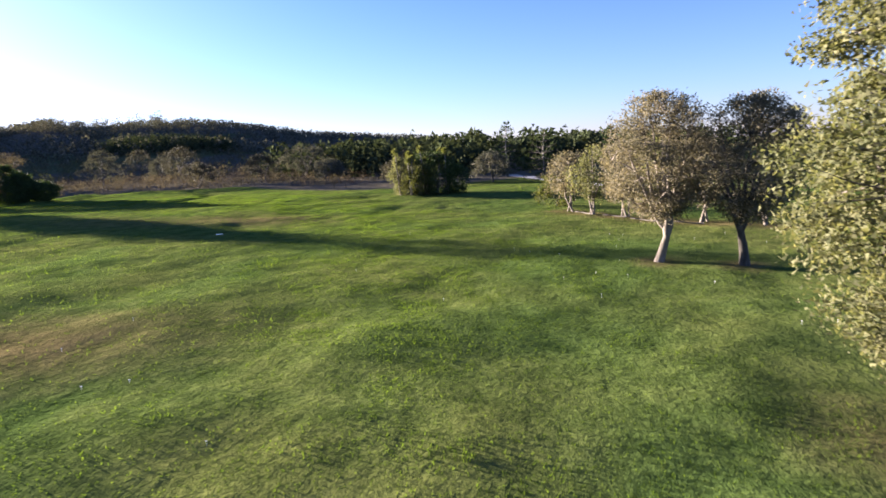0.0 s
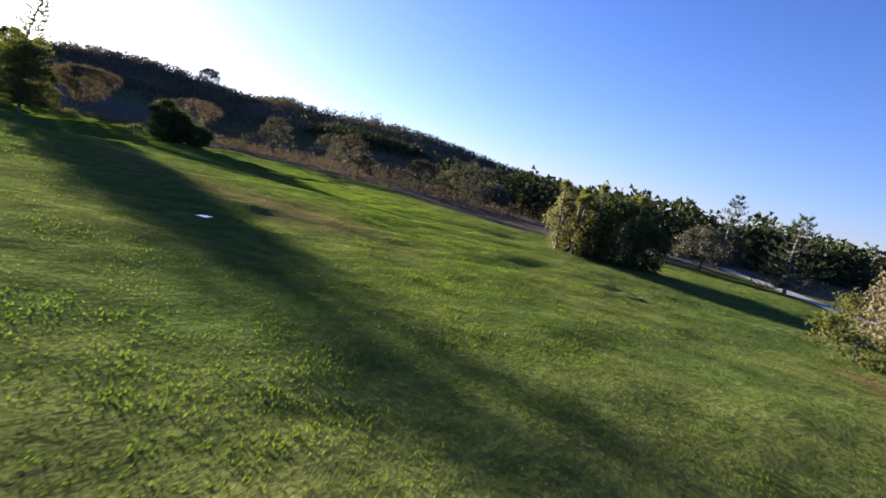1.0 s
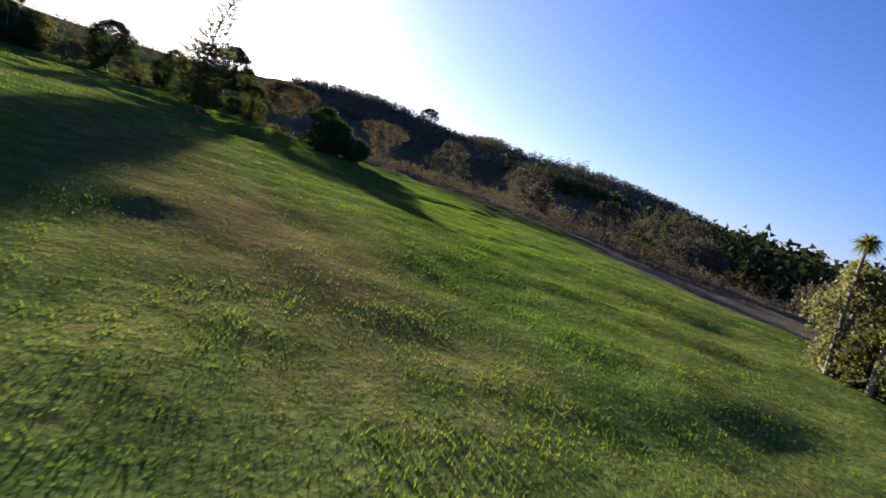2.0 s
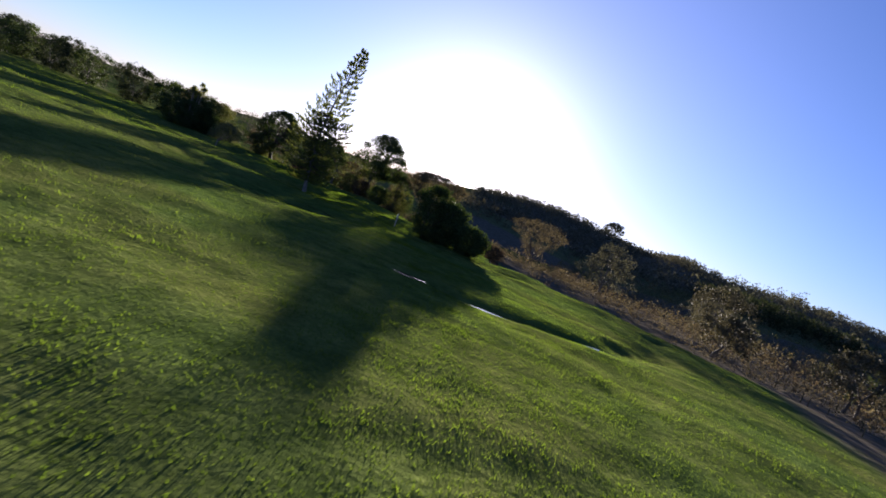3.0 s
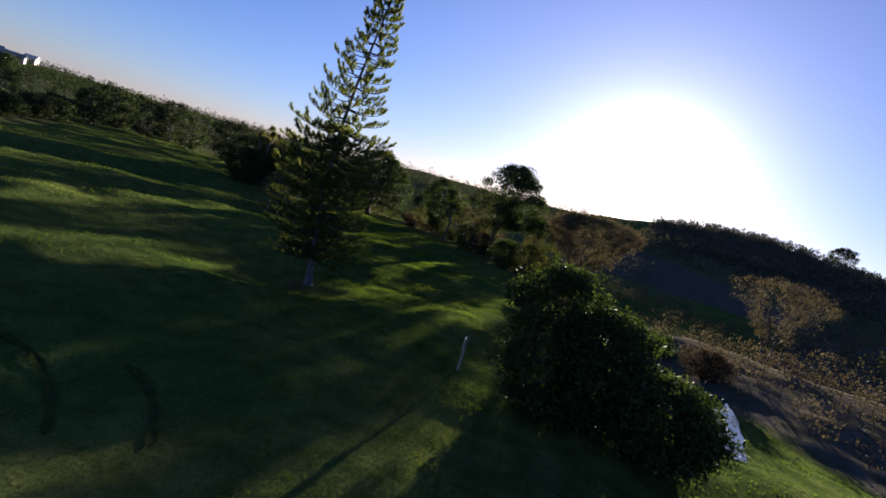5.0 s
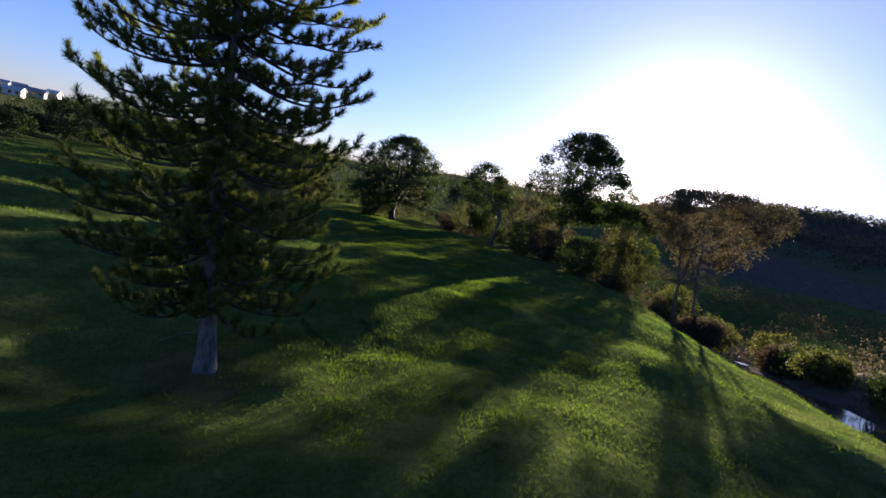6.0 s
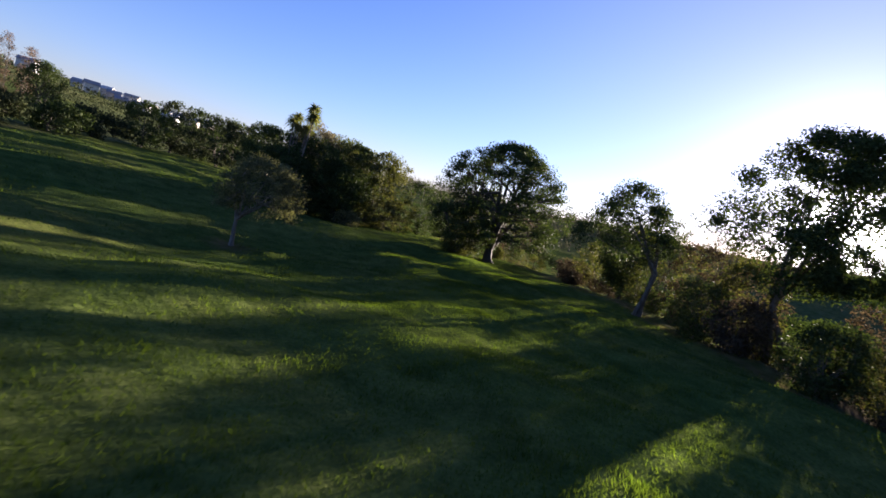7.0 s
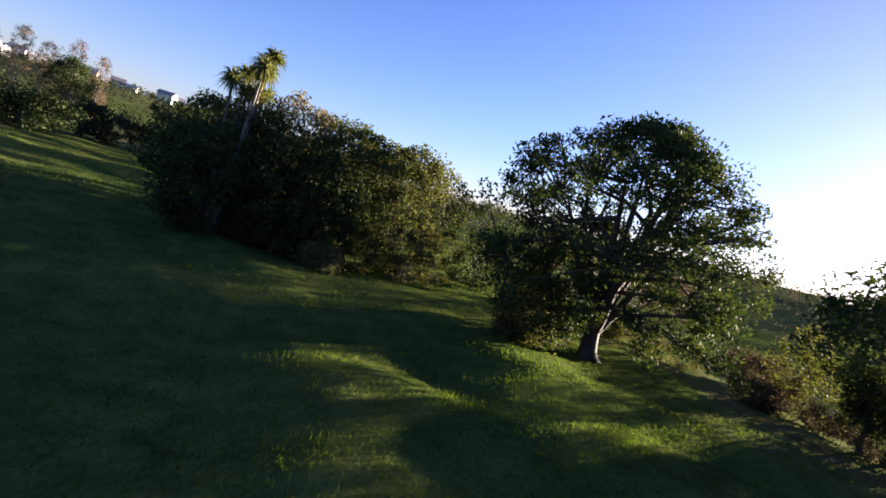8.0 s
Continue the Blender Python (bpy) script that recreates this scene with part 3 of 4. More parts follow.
gx, gy = spaced(-2600, 2600, -150, 40, 0.66, 1.07), spaced(-2600, 2600, 0, 105, 0.66, 1.07)
X, Y = np.meshgrid(gx, gy, indexing="ij")
Z = ground_z(X, Y)
idx = np.arange(X.size).reshape(X.shape)
quads = np.stack([idx[:-1, :-1], idx[1:, :-1], idx[1:, 1:], idx[:-1, 1:]], -1).reshape(-1, 4)
land = Shape()
land.add(np.stack([X, Y, Z], -1).reshape(-1, 3), quads)
ground = tagged(new("ground", land.mesh("ground", M_GROUND)), "rolling green pasture with worn and muddy patches", "ground", kind="structure")
in_field = inside(X, Y, FIELD_EDGE)
edge = line_distance(X, Y, FIELD_EDGE + FIELD_EDGE[:1])
far_r = np.hypot(X - MID[0], Y - MID[1])
scrub = np.where(in_field, 0.0, smooth(0, 3, edge)) * (1 - 0.55 * (value_noise(X / 55 + 2, Y / 55) > 0.12) * (far_r > 170))
bearing = np.degrees(np.arctan2(Y - MID[1], X - MID[0])) % 360
scrub = np.where((bearing > 149) & (bearing < 205) & (far_r > 88) & ((bearing > 166) | (far_r < 150)), 0.25 * (value_noise(X / 30, Y / 30) > 0.1), scrub)
scrub = np.where((bearing > 204) & (bearing < 280), 0.35 * scrub, scrub)
scrub = np.where((X > 40) | ((Y < -20) & (far_r < 120)), 0, scrub)
dry = 1.0 * bell(X, Y, 6.5, 17.5, 5.0, 3.4, 30) + 0.95 * bell(X, Y, -6, 46.5, 8, 3.5, 10) + 0.7 * bell(X, Y, 28, 17.5, 1.8) + 0.5 * bell(X, Y, -20, 44, 9, 4)
dry = np.maximum(dry, 1.1 * np.exp(-(line_distance(X, Y, ((18.5, 52.0), (22.5, 48.0), (28.0, 44.2), (32.0, 42.6))) / 1.3) ** 2))
for tx, ty, tr in ((-75.9, 51.7, 1.3), (24.7, 31.5, 0.9), (27.9, 31.1, 0.9), (-107.0, 33.4, 1.2)):
    dry = np.maximum(dry, 1.15 * bell(X, Y, tx, ty, tr))
dry = np.maximum(dry, 0.95 * np.exp(-(line_distance(X, Y, FIELD_EDGE[10:16]) / 0.8) ** 2))
for name, values in (("scrub", scrub), ("dry", dry)):
    a = ground.data.attributes.new(name, "FLOAT", "POINT")
    a.data.foreach_set("value", np.clip(values, 0, 1.2).ravel().astype(np.float32))


def puddle(name, x, y, a, b, turn, seed, z, label):
    r = np.random.default_rng(seed)
    n, s = 40, Shape()
    t = np.linspace(0, 2 * np.pi, n, endpoint=False)
    rough = 0.5 if a > 3 else 1.0
    rad = 1.0 + rough * 0.22 * np.sin(3 * t + r.uniform(0, 6)) + rough * 0.16 * np.sin(5 * t + r.uniform(0, 6)) + rough * 0.12 * np.sin(9 * t + r.uniform(0, 6)) + r.normal(size=n) * 0.06
    c, q = math.cos(radians(turn)), math.sin(radians(turn))
    u, v = (a + 0.1) * np.cos(t) * rad, (b + 0.1) * np.sin(t) * rad
    ring = np.stack([x + u * c - v * q, y + u * q + v * c, np.full(n, z)], 1)
    deep = ring - (0, 0, 0.3)
    s.add(np.concatenate([ring, [[x, y, z]]]), [[i, (i + 1) % n, n] for i in range(n)])
    s.add(np.concatenate([ring, deep]), [[i, i + n, (i + 1) % n + n, (i + 1) % n] for i in range(n)])
    return tagged(new(name, s.mesh(name, M_WATER, False)), label, "water", kind="structure")


for k, (name, px, py, pa, pb, pturn) in enumerate(PUDDLES):
    puddle(name, px, py, pa, pb, pturn, 40 + k, puddle_level(px, py), "shallow puddle of rainwater shining in wet grass")
stream = Shape()
rs = np.random.default_rng(3)
spts = np.concatenate([bez(STREAM[i], (np.array(STREAM[i]) + STREAM[i + 1]) / 2, STREAM[i + 1], 8)[:-1] for i in range(4, len(STREAM) - 1)])
swid = 0.85 + 0.35 * np.sin(np.arange(len(spts)) * 0.7)
sdir = np.gradient(spts, axis=0)
sdir /= np.linalg.norm(sdir, axis=1, keepdims=True)
snorm = np.stack([-sdir[:, 1], sdir[:, 0]], 1)
sz = ground_z(spts[:, 0], spts[:, 1]) + 0.18
sz = np.minimum.accumulate(sz)
left = np.column_stack([spts + snorm * swid[:, None], sz])
right = np.column_stack([spts - snorm * swid[:, None], sz])
m = len(spts)
stream.add(np.concatenate([left, right]), [[i, i + 1, m + i + 1, m + i] for i in range(m - 1)])
tagged(new("water", stream.mesh("water", M_WATER)), "narrow stream glinting at the foot of the bank", "water", kind="structure")
track = Shape()
tp = bez((4.0, 104.0), (14.5, 92.0), (24.0, 70.0), 24)
td = np.gradient(tp, axis=0)
td /= np.linalg.norm(td, axis=1, keepdims=True)
tn = np.stack([-td[:, 1], td[:, 0]], 1)
rows_ = [np.column_stack([tp + tn * w, ground_z(*(tp + tn * w).T) + 0.05]) for w in (-1.4, 0, 1.4)]
track.add(np.concatenate(rows_), [[j * 24 + i, j * 24 + i + 1, (j + 1) * 24 + i + 1, (j + 1) * 24 + i] for j in range(2) for i in range(23)])
tagged(new("path", track.mesh("path", M_PATH)), "pale gravel track across the far grass", "path", kind="structure")

# thin strips laid over the grass; the dark colour replaces groove depth
for k, (a, b, c) in enumerate((((-54.2, 48.0), (-51.2, 50.1), (-50.2, 51.8)), ((-55.5, 48.9), (-52.2, 50.8), (-50.2, 53.6)), ((-57.7, 48.7), (-58.2, 51.6), (-54.2, 54.5)), ((-58.4, 53.1), (-57.7, 55.0), (-55.0, 56.5)),
                                 ((-81.6, 51.6), (-80.2, 53.0), (-79.0, 54.4)), ((-82.8, 53.4), (-81.4, 54.6), (-79.9, 55.7)))):
    rut, rp = Shape(), bez(a, b, c, 26)
    rd = np.gradient(rp, axis=0)
    rd /= np.linalg.norm(rd, axis=1, keepdims=True)
    rn = np.stack([-rd[:, 1], rd[:, 0]], 1)
    half = 0.1 + 0.04 * np.sin(np.arange(26) * 1.3 + k) * np.sin(np.arange(26) * 0.37)
    half[[0, -1]] = 0.02
    edges = [np.column_stack([rp + rn * (half * q)[:, None], ground_z(*(rp + rn * (half * q)[:, None]).T) + 0.05 - 0.02 * (q == 0)]) for q in (-1, 0, 1)]
    rut.add(np.concatenate(edges), [[j * 26 + i, j * 26 + i + 1, (j + 1) * 26 + i + 1, (j + 1) * 26 + i] for j in range(2) for i in range(25)])
    tagged(new("wheel_track", rut.mesh("wheel_track", M_RUT)), "curved wheel rut strip of pressed grass, with groove shade in its colour", "track", kind="structure")

# ---------------------------------------------------------------- trees beside the start of the flight
tree("tree", at(24.8, 31.5), 6.8, 1.75, 1.9, "round", "young gum tree with grey-green leaves and pale forked trunk", "tree", M_GUM, M_PALE_BARK, 11,
     trunk=0.22, clumps=260, leaves=90, leaf=0.11, clump_r=0.31, limbs=24, lean=(0.3, 0.0), group="gums in the field", fork=0.25)
tree("tree", at(28.0, 31.2), 6.4, 1.75, 1.9, "round", "young gum tree with dark leaning trunk in bare soil", "tree", M_GUM, M_DARK_BARK, 12,
     trunk=0.21, clumps=230, leaves=90, leaf=0.11, clump_r=0.31, limbs=20, lean=(0.3, 0.1), group="gums in the field", fork=0.3)
tree("tree", at(28.2, 17.6), 9.0, 2.1, 1.5, "round", "tall broadleaf tree with sunlit yellow-green leaves", "tree", M_YELLOW, M_BARK, 13,
     trunk=0.2, clumps=300, leaves=150, leaf=0.105, clump_r=0.33, limbs=18)
row_label = "pale multi-stemmed tree in a row beside the grass"
for k, (x, y, h) in enumerate(((19.4, 51.5, 4.6), (21.3, 49.6, 5.0), (23.4, 47.6, 5.2), (25.6, 45.9, 5.2), (28.2, 44.6, 5.0), (31.4, 43.2, 5.0))):
    tree("tree", at(x, y), h, 1.7, 1.5, "round", row_label, "tree", (M_GUM, M_YELLOW)[k % 2], M_PALE_BARK, 20 + k,
         trunk=0.15, clumps=70, leaves=48, leaf=0.2, clump_r=0.36, stems=3, limbs=9, droop=0.25, group="row of pale trees")
tree("bush", at(18.0, 55.5), 2.6, 1.9, 0.1, "round", "low dark bush at the end of the tree row", "bush", M_OLIVE, M_DARK_BARK, 31, trunk=0.06, clumps=60, leaves=45, leaf=0.18, clump_r=0.32, stems=3, limbs=6)

# clump of cabbage trees and shrubs in the field
for k, (x, y, h, sp) in enumerate(((-0.9, 66.4, 4.2, 1.3), (1.3, 65.6, 3.7, 1.7), (3.6, 66.6, 4.7, 1.9), (1.2, 68.0, 4.9, 1.6), (5.0, 67.8, 3.3, 1.5))):
    tree("bush", at(x, y), h, sp, 0.1, "round", "tall dense evergreen bush under cabbage trees", "bush", (M_YELLOW, M_OLIVE, M_DARK)[min(k, 2)], M_BARK, 50 + k,
         trunk=0.1, clumps=95, leaves=55, leaf=0.2, clump_r=0.36, stems=4, limbs=8, droop=0.3, group="bushes of the clump")
for k, (x, y, h) in enumerate(((-1.0, 65.8, 5.0), (0.1, 67.0, 4.6), (1.9, 66.6, 5.2), (2.9, 67.6, 5.0), (4.4, 66.8, 4.9), (-1.6, 67.2, 4.2), (0.8, 65.0, 4.2))):
    cabbage_tree(at(x, y), h, "cabbage tree with pale stems and spiky leaf heads", 60 + k, 3 if k % 2 else 2, "cabbage trees of the clump", 0.07, 0.8)

# the lone Norfolk pine and the broad bush
norfolk_pine(at(-76.1, 51.7), 18.3, 2.4, "tall Norfolk pine with upturned shoots, standing in grass", 5, lean=(2.4, 1.0), trunk=0.2, dead=12, first=1.9, wide=0.009, fat=1.0, bow=0.8)
tree("bush", at(-64.8, 65.5), 5.6, 2.0, 0.1, "round", "tall dark evergreen bush standing in the field", "bush", M_DARK, M_DARK_BARK, 71, trunk=0.16, clumps=200, leaves=62, leaf=0.21, clump_r=0.38, limbs=10)
tree("bush", at(-65.0, 67.5), 4.3, 2.0, 0.1, "round", "dark evergreen bush filling the middle of a field thicket", "bush", M_DARK, M_DARK_BARK, 73, trunk=0.14, clumps=170, leaves=70, leaf=0.22, clump_r=0.42, stems=3, limbs=9)
tree("bush", at(-63.6, 69.8), 2.9, 2.1, 0.1, "round", "broad dark evergreen bush standing in the field", "bush", M_DARK, M_DARK_BARK, 72, trunk=0.16, clumps=190, leaves=75, leaf=0.22, clump_r=0.42, stems=4, limbs=12)

# trees along the bank and the far side of the field
def upto(x, y, z):
    return z - float(ground_z(x, y))


tree("gum_tree", at(-122.0, 60.7), upto(-122, 60.7, 13.4), 4.3, 4.8, "full", "tall gum tree with dark crown in heavy puffs above the bank", "tree", M_DARK, M_BARK, 81, trunk=0.36, clumps=130, leaves=220, leaf=0.26, clump_r=0.72,
     stems=2, limbs=18, fork=0.3, shift=(0.0, 0.3), lean=(0.0, -0.2))
tree("tree", at(-131.0, 39.0), upto(-131, 39, 10.3), 6.2, 1.4, "flat", "broad domed evergreen tree with spreading dark limbs", "tree", M_DARK, M_DARK_BARK, 82, trunk=0.5, clumps=450, leaves=75, leaf=0.22, clump_r=0.42,
     limbs=40, fork=0.1)
tree("tree", at(-107.0, 33.4), 4.9, 2.7, 2.0, "flat", "small spreading tree with grey limbs and dusty olive leaves", "tree", M_YELLOW, M_PALE_BARK, 83, trunk=0.15, clumps=230, leaves=64, leaf=0.13, clump_r=0.32, limbs=16, shift=(-0.4, 0.8), fork=0.2)
tree("tree", at(-126.5, 52.5), upto(-126.5, 52.5, 8.7), 3.0, 3.8, "flat", "leaning dark-leaved tree on the edge of the bank", "tree", M_DARK, M_BARK, 84, trunk=0.26, clumps=110, leaves=90, leaf=0.22, clump_r=0.55, stems=2, limbs=14, shift=(0.0, -1.9))
tree("tree", at(-113.5, 71.0), upto(-113.5, 71, 9.4), 6.0, 5.4, "vase", "wide vase-shaped tree with dense twigs on upright branches by the stream", "tree", M_TWIG, M_BARK, 85, trunk=0.28, clumps=480, leaves=75, leaf=0.17, clump_r=0.46,
     stems=3, limbs=30, fork=0.25, shift=(0.2, 1.0))
tree("tree", at(-131.5, 57.4), upto(-131.5, 57.4, 9.8), 2.2, 4.0, "vase", "thin bare-twigged tree on the bank", "tree", M_TWIG, M_PALE_BARK, 89, trunk=0.14, clumps=110, leaves=16, leaf=0.16, clump_r=0.4, stems=2, limbs=16, fork=0.3)
tree("tree", at(-110.0, 94.0), 10.5, 5.0, 4.0, "vase", "wide bare-branched tree among the scrub", "tree", M_TWIG, M_BARK, 86, trunk=0.28, clumps=160, leaves=40, leaf=0.2, clump_r=0.5, stems=3, limbs=18, fork=0.25)

tree("tree", at(-137.5, 49.4), upto(-137.5, 49.4, 6.4), 2.5, 1.4, "round", "dark round-headed tree beyond the edge of the bank", "tree", M_DARK, M_BARK, 87, trunk=0.24, clumps=130, leaves=90, leaf=0.22, clump_r=0.5, stems=2, limbs=12)
tree("tree", at(-121.0, 66.6), upto(-121.0, 66.6, 6.8), 2.9, upto(-121.0, 66.6, 4.9), "flat", "small flat-crowned tree between the gum and the stream", "tree", M_DARK, M_BARK, 88, trunk=0.16, clumps=80, leaves=90, leaf=0.2, clump_r=0.42, stems=2, limbs=10)

# dense clump with a cabbage tree
for k, (x, y, z, sp, mat) in enumerate(((-119.9, 23.6, 4.9, 2.3, M_DARK), (-122.5, 24.3, 6.3, 2.7, M_DARK), (-124.7, 22.4, 7.5, 2.8, M_GUM), (-126.8, 25.0, 7.0, 2.8, M_DARK), (-129.8, 26.8, 7.0, 2.5, M_OLIVE),
                                         (-127.7, 22.3, 7.3, 3.0, M_OLIVE), (-121.8, 20.6, 6.4, 2.7, M_DARK), (-124.6, 26.0, 4.6, 2.2, M_DARK))):
    tree("bush", at(x, y), upto(x, y, z), sp, 0.1, "round", "large dark evergreen bush in a dense thicket", "bush", mat, M_DARK_BARK, 90 + k,
         trunk=0.14, clumps=150, leaves=62, leaf=0.23, clump_r=0.46, stems=4, limbs=12, group="thicket bushes")
cabbage_tree(at(-120.5, 24.0), upto(-120.5, 24, 8.6), "cabbage tree with several heads rising out of the thicket", 100, 8, "", 0.075, 1.1)
for k, (x, y, h, sp) in enumerate(((-126.6, 27.6, 2.0, 1.3), (-129.0, 28.6, 2.6, 1.5), (-130.6, 29.4, 3.2, 1.4), (-124.0, 28.0, 1.2, 1.0))):
    tree("bush", at(x, y), h, sp, 0.05, "round", "low leafy shrub at the sunny foot of the thicket", "bush", (M_OLIVE, M_YELLOW)[k % 2], M_BARK, 104 + k, trunk=0.05, clumps=55, leaves=45, leaf=0.16, clump_r=0.26, stems=3, limbs=6, group="shrubs of the thicket")
tree("bush", at(-130.3, 37.0), 5.0, 2.3, 0.1, "round", "dark bush crowding the foot of the domed tree", "bush", M_DARK, M_DARK_BARK, 109, trunk=0.1, clumps=110, leaves=70, leaf=0.2, clump_r=0.4, stems=3, limbs=8)

# bushes along the bank, some added or raised to throw shade on the field
bank = [(-118.5, 66.5, 6.4, 2.6), (-122.5, 68.0, 6.2, 2.5), (-126.5, 66.0, 6.4, 2.7), (-115.5, 65.6, 4.4, 2.0), (-131.0, 62.0, 4.0, 2.4), (-130.0, 55.6, 6.4, 2.4), (-134.0, 52.6, 7.6, 3.2),
        (-139.0, 51.0, 6.4, 2.9), (-144.0, 44.0, 2.2, 2.2), (-109.0, 77.5, 2.6, 1.6), (-102.0, 77.0, 2.2, 1.5), (-139.0, 34.0, 6.6, 3.0), (-127.9, 37.0, 3.2, 1.6), (-136.0, 28.5, 5.4, 2.6), (-146.0, 36.0, 5.4, 2.8),
        (-124.0, 58.6, 5.6, 2.0), (-119.5, 63.0, 3.2, 1.7), (-128.0, 59.4, 6.4, 2.2), (-137.0, 57.0, 8.2, 3.0), (-122.8, 56.4, 3.6, 1.8), (-121.0, 58.6, 3.0, 1.7), (-141.5, 47.0, 5.0, 2.4), (-117.0, 62.2, 3.4, 1.7), (-108.0, 71.6, 1.6, 1.4), (-111.2, 73.6, 2.4, 1.8), (-116.0, 70.6, 2.4, 1.6),
        (-104.5, 76.6, 1.9, 1.5), (-98.5, 76.2, 1.6, 1.4), (-93.0, 77.4, 1.8, 1.5), (-87.0, 79.6, 2.0, 1.6), (-122.4, 72.6, 4.0, 2.3)]
for k, (x, y, h, sp) in enumerate(bank):
    tree("bush", at(x, y), h, sp, 0.1, "round", "tangled evergreen bush on the stream bank", "bush", (M_OLIVE, M_DARK, M_SCRUB)[k % 3], M_BARK, 110 + k,
         trunk=0.1, clumps=100, leaves=42, leaf=0.2, clump_r=0.42, stems=4, limbs=9, group="bank bushes")
rb = np.random.default_rng(51)
for k in range(26):
    i = k % 6 + 9
    f = rb.random()
    ex, ey = FIELD_EDGE[i][0] * (1 - f) + FIELD_EDGE[i + 1][0] * f, FIELD_EDGE[i][1] * (1 - f) + FIELD_EDGE[i + 1][1] * f
    ox, oy = FIELD_EDGE[i][1] - FIELD_EDGE[i + 1][1], FIELD_EDGE[i + 1][0] - FIELD_EDGE[i][0]
    q = -rb.uniform(1.6, 5.0) / math.hypot(ox, oy)
    tree("bush", at(ex + ox * q, ey + oy * q), rb.uniform(0.8, 1.9), rb.uniform(0.8, 1.4), 0.05, "round", "low straggling shrub below the edge of the bank", "bush", (M_SCRUB, M_OLIVE, M_DARK)[k % 3], M_BARK, 400 + k,
         trunk=0.05, clumps=42, leaves=32, leaf=0.15, clump_r=0.28, stems=4, limbs=6, group="shrubs below the bank")

# far Norfolk pines and trees of the far edge
for k, (x, y, h, reach) in enumerate(((12.4, 89.0, 7.6, 2.6), (4.2, 102.0, 9.4, 2.0), (21.6, 90.0, 7.4, 1.9))):
    norfolk_pine(at(x, y), h, reach, "Norfolk pine with a thin ringed spire beyond the field", 130 + k, step=0.8, needles=13, first=0.9, trunk=0.16, twigs=6, wide=0.026, mat=M_DARK)
edge_trees = [(-72, 108, 8.0, 4.2), (-44, 115, 7.4, 6.0), (-121, 143, 9.2, 4.6), (-79.6, 94.5, 7.8, 4.0), (-47.7, 104.1, 5.4, 3.6), (4.4, 88.5, 4.2, 2.8), (-58, 98, 4.5, 3.0), (-30, 100, 4.2, 3.2), (-12, 92, 3.8, 2.8), (-92, 122, 6.0, 3.6), (-18, 110, 5.0, 3.4)]
for k, (x, y, h, sp) in enumerate(edge_trees):
    tree("tree", at(x, y), h, sp, h * 0.3, "flat", "spreading dark tree standing in the scrub", "tree", (M_UMBEL, M_WOODS)[k % 2], M_BARK, 140 + k,
         trunk=0.22, clumps=70, leaves=40, leaf=0.34, clump_r=0.55, stems=2, limbs=10, group="trees of the scrub")
# hedge trees at the left end of the field
for k, (x, y, h, sp) in enumerate(((-99, -3, 5.0, 2.6), (-106, -5, 5.6, 2.8), (-113, -8, 6.0, 3.0), (-121, -12, 6.4, 3.2), (-129, -18, 7.0, 3.4), (-136, -18, 8.4, 3.6), (-143, -21, 10.4, 4.0), (-92, 0, 4.6, 2.6), (-85, 1, 4.8, 2.6), (-77, 3, 5.0, 2.8), (-69, 1, 5.2, 2.8), (-151, -8, 11.0, 4.2), (-147, 4, 10.6, 4.2), (-141, 13, 9.6, 3.8), (-156, -16, 11.6, 4.2), (-150, -24, 11.0, 4.0), (-154, 0, 11.4, 4.2), (-136, 19, 9.4, 3.6), (-149, 12, 10.0, 4.0), (-160, -27, 11.0, 4.2), (-145, -13, 9.6, 3.6))):
    tree("tree", at(x, y), h * (0.74 if x < -130 else 0.48), sp, 0.4, "round", "dense dark tree in the hedge at the field edge", "tree", (M_HEDGE, M_DARK)[k % 2], M_BARK, 160 + k,
         trunk=0.2, clumps=80, leaves=45, leaf=0.4, clump_r=0.6, stems=2, limbs=8, group="hedge trees")

tree("tree", at(-128.2, -29.3), upto(-128.2, -29.3, 7.8), 2.6, 2.2, "flat", "tall dark tree standing above the hedge", "tree", M_DARK, M_BARK, 181, trunk=0.3, clumps=90, leaves=60, leaf=0.28, clump_r=0.6, stems=2, limbs=10)
for k, (x, y, z) in enumerate(((-129.0, -59.0, 11.6), (-132.5, -58.5, 10.8), (-136.0, -58.0, 12.2), (-125.0, -60.0, 11.2), (-121.5, -60.5, 11.8), (-139.5, -57.0, 11.0))):
    tree("poplar", at(x, y), upto(x, y, z), 1.5, 1.2, "round", "slender bare poplar with upswept pinkish-brown twigs", "tree", M_BARE, M_PALE_BARK, 190 + k, trunk=0.16, clumps=110, leaves=26, leaf=0.22, clump_r=0.4, limbs=14, group="bare poplars")

tree("tree", at(-531.0, 321.0), 15.5, 11.5, 6.5, "flat", "lone flat-topped tree standing on the ridge", "tree", M_WOODS, M_DARK_BARK, 201, trunk=0.6, clumps=60, leaves=60, leaf=1.1, clump_r=1.4, stems=2, limbs=10)

# ---------------------------------------------------------------- far woods and scrub
rw = np.random.default_rng(21)


def scatter(n, test, lo, hi, box):
    got = []
    while len(got) < n:
        x, y = rw.uniform(box[0], box[1], 4000), rw.uniform(box[2], box[3], 4000)
        ok = test(x, y)
        got += list(zip(x[ok], y[ok]))
    return got[:n], rw.uniform(lo, hi, n)


def outside(x, y):
    return ~inside(x, y, FIELD_EDGE)


def band(a, b, r0, r1):
    def test(x, y):
        az, r = np.degrees(np.arctan2(y - MID[1], x - MID[0])) % 360, np.hypot(x - MID[0], y - MID[1])
        return (az > a) & (az < b) & (r > r0) & (r < r1) & outside(x, y) & (line_distance(x, y, FIELD_EDGE) > 4)
    return test


